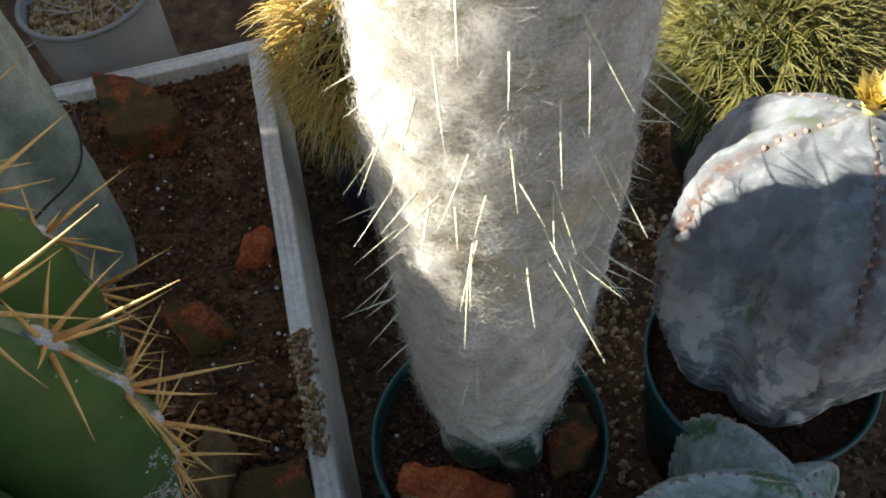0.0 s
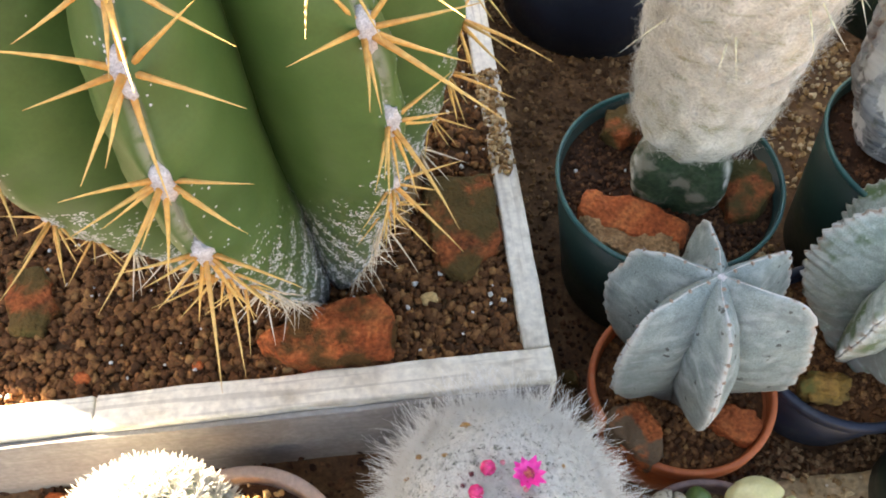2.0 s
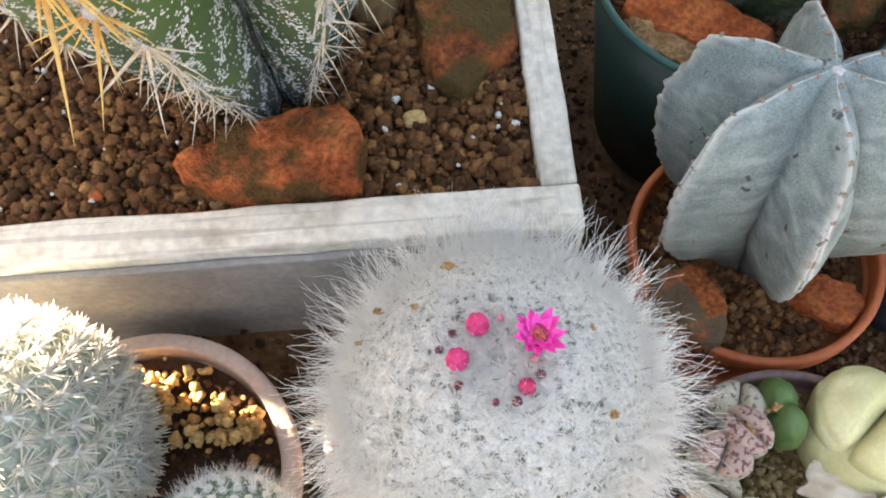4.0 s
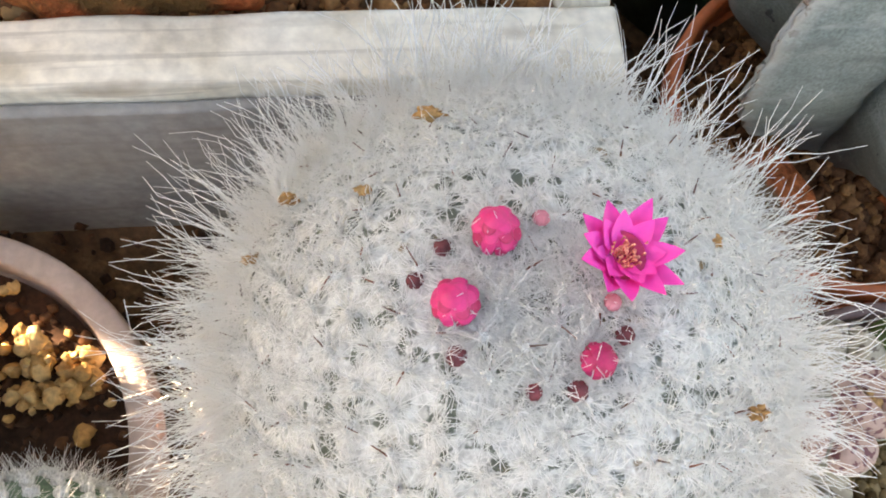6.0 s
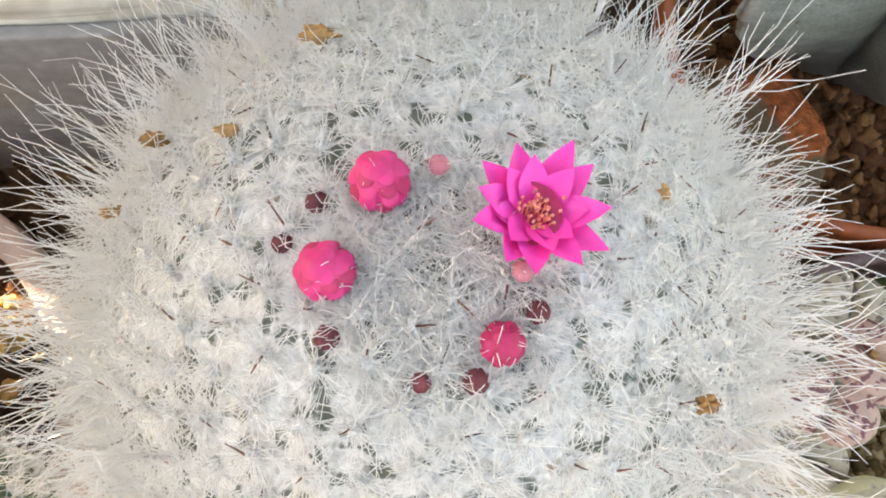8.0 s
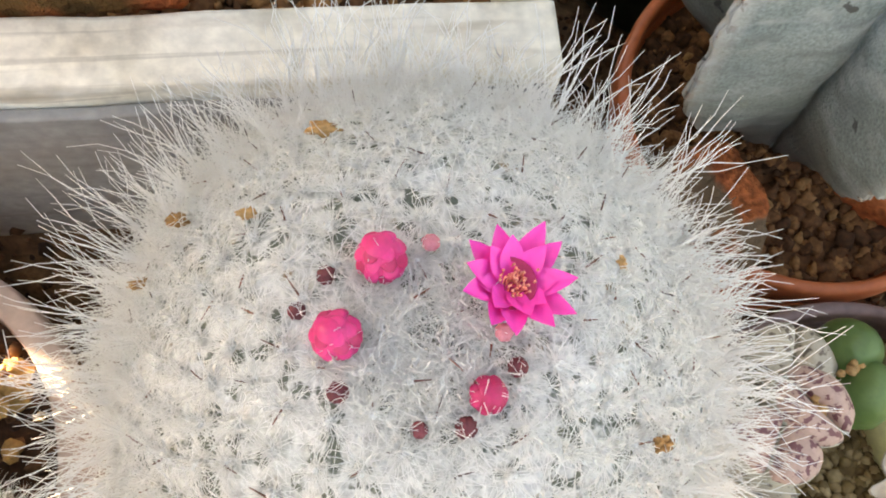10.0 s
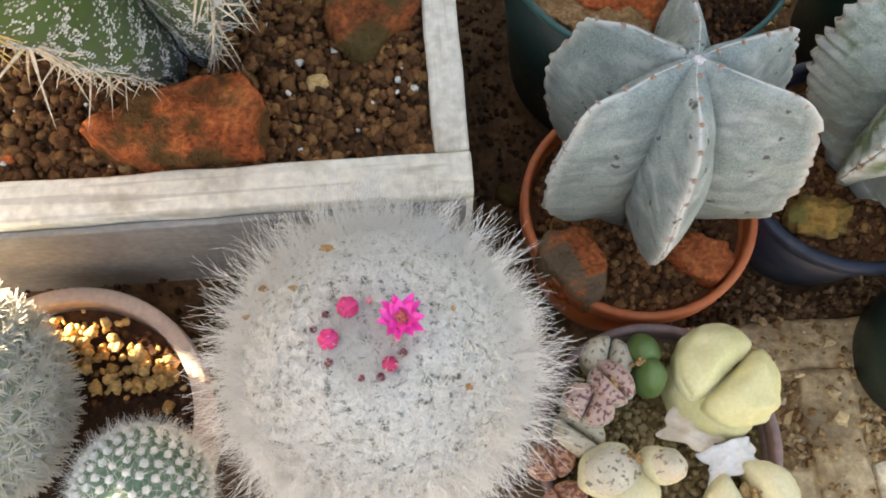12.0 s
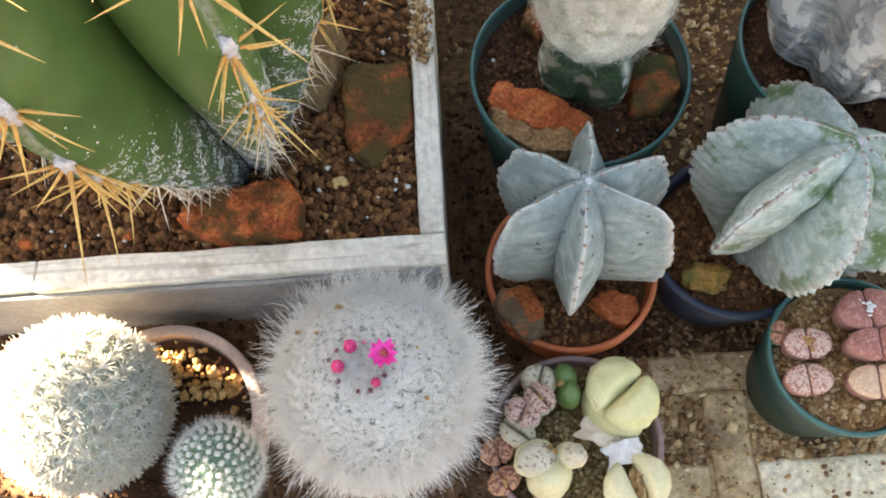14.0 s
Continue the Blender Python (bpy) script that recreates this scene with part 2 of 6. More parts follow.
M_YELSPINE = surface("yellow_spine", [(0.0, (0.34, 0.15, 0.03)), (0.35, (0.64, 0.42, 0.09)), (0.7, (0.72, 0.56, 0.17)), (1.0, (0.76, 0.66, 0.36))], 160, 0.5, 0.1, 600, 0.0001, island=0.6, along=0.3)
M_OLIVESPINE = surface("olive_spine", [(0.0, (0.10, 0.105, 0.024)), (0.5, (0.21, 0.20, 0.050)), (1.0, (0.36, 0.33, 0.13))], 160, 0.5, 0.1, 600, 0.0001, island=0.5, along=0.3)
M_IVORYSPINE = surface("ivory_spine", [(0.0, (0.58, 0.54, 0.30)), (0.5, (0.74, 0.72, 0.50)), (1.0, (0.78, 0.76, 0.66))], 160, 0.45, 0.1, 600, 0.0001, island=0.4, along=0.3)
M_FLECK = surface("white_fleck", [(0.0, (0.42, 0.45, 0.48)), (1.0, (0.60, 0.62, 0.64))], 300, 0.9, 0.2, 900, 0.0001)
M_ASTRO = surface("grey_star_skin", [(0.0, (0.175, 0.222, 0.215)), (0.5, (0.240, 0.296, 0.287)), (1.0, (0.315, 0.372, 0.360))], 60, 0.9, 0.8, 1300, 0.0005, fine_mix=0.30, spec=0.15)
overlay(M_ASTRO, (0.15, 0.175, 0.175), 75, 0.50, 0.68, stretch=(1, 1, 2.5), amount=0.6)
overlay(M_ASTRO, (0.40, 0.44, 0.44), 95, 0.50, 0.72, stretch=(1, 1, 1.8), amount=0.6)
overlay(M_ASTRO, (0.60, 0.60, 0.57), 60, 0.12, 0.34, attr="crest", amount=0.95)
overlay(M_ASTRO, (0.34, 0.24, 0.19), 130, 0.54, 0.62, attr="crest", amount=0.9)
overlay(M_ASTRO, (0.14, 0.095, 0.07), 330, 0.60, 0.68, attr="crest", amount=0.9)
overlay(M_ASTRO, (0.135, 0.115, 0.095), 90, 0.16, 0.45, stretch=(1, 1, 2.5), attr="foot", amount=1.0)
overlay(M_ASTRO, (0.060, 0.060, 0.055), 150, 0.66, 0.70, amount=0.85)
M_ASTRO2 = surface("green_star_skin", [(0.0, (0.20, 0.27, 0.225)), (0.5, (0.31, 0.39, 0.355)), (1.0, (0.41, 0.48, 0.45))], 65, 0.9, 0.8, 1300, 0.0005, fine_mix=0.28, spec=0.15)
overlay(M_ASTRO2, (0.18, 0.23, 0.205), 80, 0.50, 0.66, stretch=(1, 1, 2.5), amount=0.5)
overlay(M_ASTRO2, (0.50, 0.55, 0.52), 100, 0.50, 0.70, stretch=(1, 1, 1.8), amount=0.6)
overlay(M_ASTRO2, (0.075, 0.14, 0.045), 30, 0.53, 0.62, amount=0.9)
overlay(M_ASTRO2, (0.40, 0.46, 0.42), 260, 0.58, 0.64, amount=0.6)
overlay(M_ASTRO2, (0.58, 0.59, 0.55), 60, 0.12, 0.34, attr="crest", amount=0.95)
overlay(M_ASTRO2, (0.28, 0.20, 0.15), 150, 0.53, 0.61, attr="crest", amount=0.9)
overlay(M_ASTRO2, (0.12, 0.085, 0.065), 340, 0.60, 0.68, attr="crest", amount=0.9)
overlay(M_ASTRO2, (0.22, 0.20, 0.18), 90, 0.25, 0.55, stretch=(1, 1, 2.5), attr="foot", amount=0.95)
overlay(M_ASTRO2, (0.06, 0.08, 0.06), 130, 0.69, 0.75, amount=0.8)
M_ASTRO3 = surface("slate_star_skin", [(0.0, (0.11, 0.125, 0.135)), (0.5, (0.17, 0.19, 0.205)), (1.0, (0.25, 0.275, 0.295))], 45, 0.85, 0.5, 1500, 0.0004, fine_mix=0.22, spec=0.25)
overlay(M_ASTRO3, (0.075, 0.08, 0.09), 26, 0.52, 0.66, stretch=(2.2, 2.2, 0.7), amount=0.75)
overlay(M_ASTRO3, (0.62, 0.60, 0.56), 20, 0.57, 0.62, stretch=(1, 1, 0.45), attr="foot", amount=1.0)
overlay(M_ASTRO3, (0.30, 0.33, 0.13), 12, 0.60, 0.68, attr="foot", amount=0.8)
overlay(M_ASTRO3, (0.12, 0.065, 0.045), 200, 0.35, 0.55, attr="crest", amount=0.95)
overlay(M_ASTRO3, (0.38, 0.365, 0.34), 60, 0.36, 0.56, stretch=(1, 1, 3.5), attr="foot", amount=0.95)
overlay(M_ASTRO3, (0.10, 0.095, 0.085), 110, 0.50, 0.62, stretch=(1, 1, 3.5), attr="foot", amount=0.9)
overlay(M_ASTRO3, (0.10, 0.11, 0.118), 55, 0.48, 0.66, amount=0.6)
overlay(M_ASTRO3, (0.085, 0.11, 0.055), 30, 0.58, 0.68, amount=0.7)
overlay(M_ASTRO3, (0.64, 0.62, 0.58), 70, 0.50, 0.545, stretch=(1, 1, 0.5), attr="foot", amount=1.0)
overlay(M_ASTRO3, (0.36, 0.38, 0.39), 60, 0.54, 0.62, stretch=(1.6, 1.6, 0.6), amount=0.28)
M_AREOLE = surface("brown_areole", [(0.0, (0.20, 0.115, 0.08)), (1.0, (0.46, 0.36, 0.29))], 300, 0.95, 0.8, 1200, 0.0005)
M_COLUMN = surface("blue_green_skin", [(0.0, (0.13, 0.18, 0.145)), (0.5, (0.27, 0.33, 0.28)), (1.0, (0.52, 0.55, 0.50))], 32, 0.7, 0.4, 600, 0.0005, fine_mix=0.2)
M_STOCK = surface("graft_stock_skin", [(0.0, (0.020, 0.036, 0.020)), (0.6, (0.042, 0.075, 0.038)), (1.0, (0.15, 0.17, 0.12))], 50, 0.85, 0.9, 350, 0.0012, spec=0.2)
overlay(M_STOCK, (0.24, 0.22, 0.17), 65, 0.53, 0.64, amount=0.85)
overlay(M_STOCK, (0.56, 0.55, 0.48), 110, 0.40, 0.56, attr="crest", amount=1.0)
M_FUZZ = surface("white_felt", [(0.0, (0.42, 0.39, 0.32)), (0.4, (0.57, 0.55, 0.485)), (1.0, (0.72, 0.705, 0.66))], 55, 0.95, 1.0, 700, 0.0020, fine_mix=0.30, spec=0.1, subsurface=0.9)
M_FUZZ.node_tree.nodes["Principled BSDF"].inputs["Subsurface Radius"].default_value = (0.045, 0.044, 0.041)
overlay(M_FUZZ, (0.30, 0.30, 0.20), 70, 0.54, 0.70, stretch=(1, 1, 2.4), amount=0.75)
overlay(M_FUZZ, (0.50, 0.43, 0.29), 24, 0.54, 0.70, amount=0.6)
M_HAIR = surface("white_hair", [(0.0, (0.91, 0.91, 0.885)), (1.0, (0.97, 0.968, 0.95))], 200, 0.6, 0.0, 900, 0.0, island=0.7, fine_mix=0.03)
glowing_through(M_HAIR, 0.5)
M_FELTHAIR = surface("felt_hair", [(0.0, (0.70, 0.68, 0.61)), (1.0, (0.86, 0.85, 0.81))], 200, 0.7, 0.0, 900, 0.0, island=0.7, fine_mix=0.03)
glowing_through(M_FELTHAIR, 0.5)
M_MAMBODY = surface("mammillaria_skin", [(0.0, (0.62, 0.63, 0.58)), (0.5, (0.76, 0.765, 0.73)), (1.0, (0.85, 0.85, 0.83))], 120, 0.9, 0.9, 900, 0.0008)
overlay(M_MAMBODY, (0.11, 0.13, 0.095), 320, 0.53, 0.61, amount=0.92)
overlay(M_MAMBODY, (0.30, 0.20, 0.10), 190, 0.66, 0.74, amount=0.8)
M_WARTBODY = surface("grey_green_wart_skin", [(0.0, (0.20, 0.25, 0.19)), (0.5, (0.38, 0.43, 0.36)), (1.0, (0.62, 0.65, 0.58))], 120, 0.8, 0.4, 700, 0.0004, subsurface=0.3)
M_WHITESPINE = surface("white_spine", [(0.0, (0.62, 0.60, 0.52)), (0.5, (0.80, 0.79, 0.74)), (1.0, (0.88, 0.875, 0.84))], 200, 0.5, 0.0, 900, 0.0, island=0.6, fine_mix=0.05)
glowing_through(M_WHITESPINE, 0.6)
M_DARKSPINE = surface("dark_spine", [(0.0, (0.05, 0.02, 0.015)), (1.0, (0.30, 0.10, 0.05))], 300, 0.5, 0.0, 900, 0.0, island=0.8)
M_DRYBIT = surface("dry_flower_bit", [(0.0, (0.30, 0.13, 0.04)), (1.0, (0.60, 0.36, 0.15))], 300, 0.9, 0.8, 900, 0.0005)
M_PETAL = surface("magenta_petal", [(0.0, (0.88, 0.018, 0.30)), (1.0, (0.95, 0.075, 0.48))], 300, 0.5, 0.2, 900, 0.0002, island=0.6, fine_mix=0.1, subsurface=0.15)
M_BUD = surface("pink_bud", [(0.0, (0.46, 0.010, 0.090)), (1.0, (0.76, 0.035, 0.21))], 400, 0.5, 0.2, 1200, 0.0002, island=0.5, fine_mix=0.12, subsurface=0.15)
M_BUDDARK = surface("deep_pink_bud", [(0.0, (0.34, 0.006, 0.055)), (1.0, (0.58, 0.020, 0.13))], 400, 0.55, 0.2, 1200, 0.0002, fine_mix=0.15, subsurface=0.1)
M_DARKBUD = surface("dark_bud", [(0.0, (0.07, 0.012, 0.016)), (1.0, (0.24, 0.045, 0.055))], 400, 0.7, 0.3, 1200, 0.0003, fine_mix=0.2)
M_PALEBUD = surface("pale_bud", [(0.0, (0.42, 0.10, 0.14)), (1.0, (0.66, 0.26, 0.30))], 400, 0.6, 0.2, 1200, 0.0002, fine_mix=0.15)
M_STAMEN = surface("stamen", [(0.0, (0.80, 0.19, 0.13)), (1.0, (0.88, 0.38, 0.26))], 500, 0.7, 0.2, 1500, 0.0002, island=0.8)
M_DOTBODY = surface("dotted_cactus_skin", [(0.0, (0.085, 0.165, 0.105)), (1.0, (0.16, 0.27, 0.185))], 80, 0.7, 0.3, 700, 0.0003)
M_WHITEWOOL = surface("white_wool_tuft", [(0.0, (0.66, 0.67, 0.63)), (1.0, (0.84, 0.84, 0.81))], 500, 0.95, 0.9, 1800, 0.0006)
M_FLOWERYEL = surface("pale_yellow_petal", [(0.0, (0.62, 0.45, 0.08)), (1.0, (0.80, 0.70, 0.32))], 200, 0.6, 0.2, 900, 0.0002, island=0.6, fine_mix=0.1)
M_LITHYEL = surface("yellow_lithops_skin", [(0.0, (0.52, 0.47, 0.22)), (0.6, (0.66, 0.60, 0.32)), (1.0, (0.74, 0.70, 0.46))], 50, 0.6, 0.2, 700, 0.0003, fine_mix=0.08, subsurface=0.2)
M_LITHGREEN = surface("green_lithops_skin", [(0.0, (0.065, 0.125, 0.03)), (1.0, (0.15, 0.235, 0.075))], 60, 0.5, 0.2, 700, 0.0003, fine_mix=0.1, subsurface=0.2)
M_LITHSIDE = surface("grey_lithops_side", [(0.0, (0.36, 0.34, 0.26)), (1.0, (0.56, 0.53, 0.44))], 60, 0.7, 0.2, 700, 0.0003, fine_mix=0.12, subsurface=0.15)
M_LITHTAN = surface("tan_lithops_side", [(0.0, (0.44, 0.22, 0.14)), (1.0, (0.60, 0.34, 0.23))], 60, 0.7, 0.2, 700, 0.0003, fine_mix=0.12, subsurface=0.15)
M_LITHCREAM = surface("cream_lithops_skin", [(0.0, (0.54, 0.48, 0.27)), (1.0, (0.70, 0.64, 0.43))], 60, 0.65, 0.2, 700, 0.0003, fine_mix=0.1, subsurface=0.2)


def lith_top(name, ground, mark, cell, lo=0.03, hi=0.10, kind="edge"):
    m = surface(name, [(0.0, tuple(c * 0.85 for c in ground)), (1.0, tuple(min(1, c * 1.12) for c in ground))], 120, 0.65, 0.3, 900, 0.0003, fine_mix=0.12)
    return overlay(m, mark, cell, lo, hi, kind)


M_TOPPINK = lith_top("pink_lithops_top", (0.48, 0.305, 0.24), (0.17, 0.06, 0.06), 560, 0.52, 0.58, "noise")
M_TOPGREY = lith_top("grey_lithops_top", (0.54, 0.47, 0.35), (0.20, 0.15, 0.11), 420, 0.57, 0.62, "noise")
M_TOPTAN = lith_top("tan_lithops_top", (0.50, 0.235, 0.13), (0.20, 0.065, 0.045), 560, 0.48, 0.53, "noise")
M_TOPROSE = lith_top("rose_lithops_top", (0.58, 0.38, 0.30), (0.33, 0.13, 0.09), 700, 0.50, 0.56, "noise")
M_TOPWINE = lith_top("wine_lithops_top", (0.33, 0.11, 0.085), (0.46, 0.22, 0.17), 750, 0.52, 0.60, "noise")
M_TOPPEACH = lith_top("peach_lithops_top", (0.56, 0.34, 0.23), (0.62, 0.44, 0.26), 700, 0.50, 0.58, "noise")
M_SIDEWINE = surface("wine_lithops_side", [(0.0, (0.26, 0.11, 0.09)), (1.0, (0.38, 0.18, 0.15))], 60, 0.65, 0.2, 700, 0.0003, fine_mix=0.12)
M_SHELL = surface("dry_cream_skin", [(0.0, (0.60, 0.47, 0.34)), (1.0, (0.80, 0.70, 0.57))], 120, 0.8, 0.4, 800, 0.0004, fine_mix=0.06)
M_CHALK = surface("dry_chalky_skin", [(0.0, (0.58, 0.56, 0.53)), (1.0, (0.82, 0.80, 0.77))], 120, 0.85, 0.5, 600, 0.0005, fine_mix=0.1)
M_CORE = surface("brown_core", [(0.0, (0.22, 0.12, 0.05)), (1.0, (0.52, 0.36, 0.17))], 250, 0.9, 0.6, 800, 0.0006)
M_WIRE = surface("dark_wire", [(0.0, (0.012, 0.012, 0.012)), (1.0, (0.04, 0.04, 0.04))], 200, 0.5, 0.1, 900, 0.0001)
M_ROOT = surface("dry_petals", [(0.0, (0.36, 0.30, 0.24)), (1.0, (0.62, 0.57, 0.50))], 200, 0.9, 0.5, 900, 0.0004)

# ---- building blocks ----
R = np.random.RandomState(5)
ROOTS = {}


def mesh_of(name, verts, faces, smooth=True):
    me = bpy.data.meshes.new(name)
    if isinstance(faces, np.ndarray):
        k = faces.shape[1]
        me.vertices.add(len(verts))
        me.vertices.foreach_set("co", np.asarray(verts, np.float32).ravel())
        me.loops.add(faces.size)
        me.loops.foreach_set("vertex_index", faces.astype(np.int32).ravel())
        me.polygons.add(len(faces))
        me.polygons.foreach_set("loop_start", np.arange(0, faces.size, k, dtype=np.int32))
        me.update(calc_edges=True)
    else:
        me.from_pydata([tuple(v) for v in np.asarray(verts, float)], [], [tuple(f) for f in faces])
    if smooth:
        me.shade_smooth()
    me.update()
    return me


def thing(name, base, label, category, group="", kind=""):
    ob = new(name)
    ob.empty_display_size = 0.01
    ob.location = base
    ROOTS[ob] = np.array(base, float)
    return tagged(ob, label, category, group, kind)


def whole(name, geo, mats, label, category, group="", kind="", smooth=True):
    """A thing that is one mesh."""
    ob = part(name, geo, mats, None, smooth=smooth)
    return tagged(ob, label, category, group, kind)


def part(name, geo, mats, parent, label="", smooth=True, kind=""):
    """One mesh object under a thing or under a part. geo: (verts, faces) in the world, with per-face material indices third, attributes fourth."""
    verts, faces = np.asarray(geo[0], float), geo[1]
    root = parent
    while root is not None and root.parent is not None:
        root = root.parent
    off = ROOTS.get(root, np.zeros(3)) if root is not None else np.zeros(3)
    me = mesh_of(name, verts - off, faces, smooth)
    for m in mats if isinstance(mats, (list, tuple)) else [mats]:
        me.materials.append(m)
    if len(geo) > 2 and geo[2] is not None:
        me.polygons.foreach_set("material_index", np.asarray(geo[2], np.int32))
    if len(geo) > 3 and geo[3] and "ridge" in geo[3]:
        on = np.asarray(geo[3]["ridge"]) > 0.5
        ends = np.empty(2 * len(me.edges), np.int32)
        me.edges.foreach_get("vertices", ends)
        hard = me.attributes.new("sharp_edge", "BOOLEAN", "EDGE")
        hard.data.foreach_set("value", on[ends.reshape(-1, 2)].all(1))
    if len(geo) > 3 and geo[3]:
        for key, values in geo[3].items():
            at = me.attributes.new(key, "FLOAT", "POINT")
            at.data.foreach_set("value", np.asarray(values, np.float32))
    ob = new(name, me)
    if parent is not None:
        ob.parent = parent
    return tagged(ob, label, "", "", kind)


def merge(geos):
    verts, faces, mats, n = [], [], [], 0
    keys = {k for g in geos if len(g) > 3 and g[3] for k in g[3]}
    attrs = {k: [] for k in keys}
    for g in geos:
        v = np.asarray(g[0], float)
        verts.append(v)
        faces += (g[1] + n).tolist() if isinstance(g[1], np.ndarray) else [tuple(i + n for i in f) for f in g[1]]
        mats += list(g[2]) if len(g) > 2 and g[2] is not None else [0] * len(g[1])
        for k in keys:
            attrs[k].append(np.asarray(g[3][k], float) if len(g) > 3 and g[3] and k in g[3] else np.zeros(len(v)))
        n += len(v)
    return np.concatenate(verts), faces, mats, {k: np.concatenate(a) for k, a in attrs.items()}


def ico(sub=1):
    bm = bmesh.new()
    bmesh.ops.create_icosphere(bm, subdivisions=sub, radius=1)
    v = np.array([p.co[:] for p in bm.verts])
    f = [tuple(q.index for q in p.verts) for p in bm.faces]
    bm.free()
    return v, f


ICO = {1: ico(1), 2: ico(2), 3: ico(3), 4: ico(4)}


def blob(centre, size, sub=2, rough=0.2, boxy=1.0, seed=0, freq=1.5, turn=(0, 0, 0)):
    """An uneven lump; boxy under 1 gives flatter sides."""
    v, f = ICO[sub]
    v = np.sign(v) * np.abs(v) ** boxy
    d = np.array([noise.noise(Vector(p) * freq + Vector((seed * 3.1, seed, -seed))) for p in v])
    d2 = np.array([noise.noise(Vector(p) * freq * 3 + Vector((seed, seed * 2.2, 1))) for p in v])
    v = v * (1 + rough * d + 0.4 * rough * d2)[:, None] * np.array(size)
    m = np.array(Euler([radians(a) for a in turn]).to_matrix())
    return v @ m.T + np.array(centre), f


def tubes(paths, radii, sides=3):
    """Tapered threads along rows of points: paths (n, k, 3), radii (n, k)."""
    paths, radii = np.asarray(paths, float), np.asarray(radii, float)
    n, k, _ = paths.shape
    tan = np.gradient(paths, axis=1)
    tan /= np.linalg.norm(tan, axis=2, keepdims=True) + 1e-12
    ref = np.where(np.abs(tan[..., 2:3]) > 0.9, np.array([1.0, 0, 0]), np.array([0, 0, 1.0]))
    a = np.cross(tan, ref)
    a /= np.linalg.norm(a, axis=2, keepdims=True) + 1e-12
    b = np.cross(tan, a)
    ang = np.arange(sides) * 2 * np.pi / sides
    ring = a[:, :, None] * np.cos(ang)[None, None, :, None] + b[:, :, None] * np.sin(ang)[None, None, :, None]
    v = (paths[:, :, None] + ring * radii[:, :, None, None]).reshape(-1, 3)
    i, j, s = np.meshgrid(np.arange(n), np.arange(k - 1), np.arange(sides), indexing="ij")
    base = i * k * sides + j * sides
    s2 = (s + 1) % sides
    f = np.stack([base + s, base + s2, base + sides + s2, base + sides + s], -1).reshape(-1, 4)
    along = np.broadcast_to(np.linspace(0, 1, k)[None, :, None], (n, k, sides)).reshape(-1)
    return v, f, None, {"along": along}


def threads(starts, ways, lengths, bend, radius, k=4, sides=3, droop=0.0, rs=R, tip=0.25, wander=0.0):
    """Bent spines or hairs from starts along ways."""
    n = len(starts)
    t = np.linspace(0, 1, k)[None, :, None]
    side = rs.normal(size=(n, 3))
    side -= (side * ways).sum(1, keepdims=True) * ways
    side /= np.linalg.norm(side, axis=1, keepdims=True) + 1e-9
    length = np.asarray(lengths)[:, None, None]
    p = starts[:, None] + ways[:, None] * t * length + side[:, None] * (t**2) * length * bend * rs.uniform(0.2, 1, n)[:, None, None]
    p = p + np.array([0, 0, -1.0]) * (t**2) * length * droop
    if wander:
        p = p + rs.normal(size=p.shape) * wander * t * length
    r = np.asarray(radius) * np.linspace(1, tip, k)[None, :] * np.ones((n, 1))
    return tubes(p, r, sides)


def lathe(profile, seg=64, centre=(0, 0, 0), tilt=None):
    prof = np.array(profile, float)
    a = np.arange(seg) * 2 * np.pi / seg
    v = np.stack([prof[:, None, 0] * np.cos(a), prof[:, None, 0] * np.sin(a), np.broadcast_to(prof[:, None, 1], (len(prof), seg))], -1).reshape(-1, 3)
    if tilt is not None:
        v = v @ np.array(tilt).T
    f = [(i * seg + j, i * seg + (j + 1) % seg, (i + 1) * seg + (j + 1) % seg, (i + 1) * seg + j) for i in range(len(prof) - 1) for j in range(seg)]
    return v + np.array(centre), f


def boxed(lo, hi, cuts=12, bevel=0.0012, rough=0.0004, seed=0):
    """A board: bevelled, cut up and slightly uneven."""
    bm = bmesh.new()
    bmesh.ops.create_cube(bm, size=1)
    lo, hi = np.array(lo, float), np.array(hi, float)
    for v in bm.verts:
        v.co = Vector(lo + (np.array(v.co) + 0.5) * (hi - lo))
    longest = int(np.argmax(hi - lo))
    for c in np.linspace(lo[longest], hi[longest], cuts + 2)[1:-1]:
        no = Vector([1.0 if i == longest else 0.0 for i in range(3)])
        bmesh.ops.bisect_plane(bm, geom=bm.verts[:] + bm.edges[:] + bm.faces[:], plane_co=no * c, plane_no=no)
    edges = [e for e in bm.edges if len(e.link_faces) == 2 and e.calc_face_angle() > 1]
    bmesh.ops.bevel(bm, geom=edges, offset=bevel, segments=2, affect="EDGES", profile=0.6)
    for v in bm.verts:
        p = v.co * 40 + Vector((seed, seed, seed))
        v.co += Vector((noise.noise(p), noise.noise(p + Vector((9, 0, 0))), noise.noise(p + Vector((0, 9, 0))))) * rough
    g = (np.array([v.co[:] for v in bm.verts]), [tuple(v.index for v in f.verts) for f in bm.faces])
    bm.free()
    return g


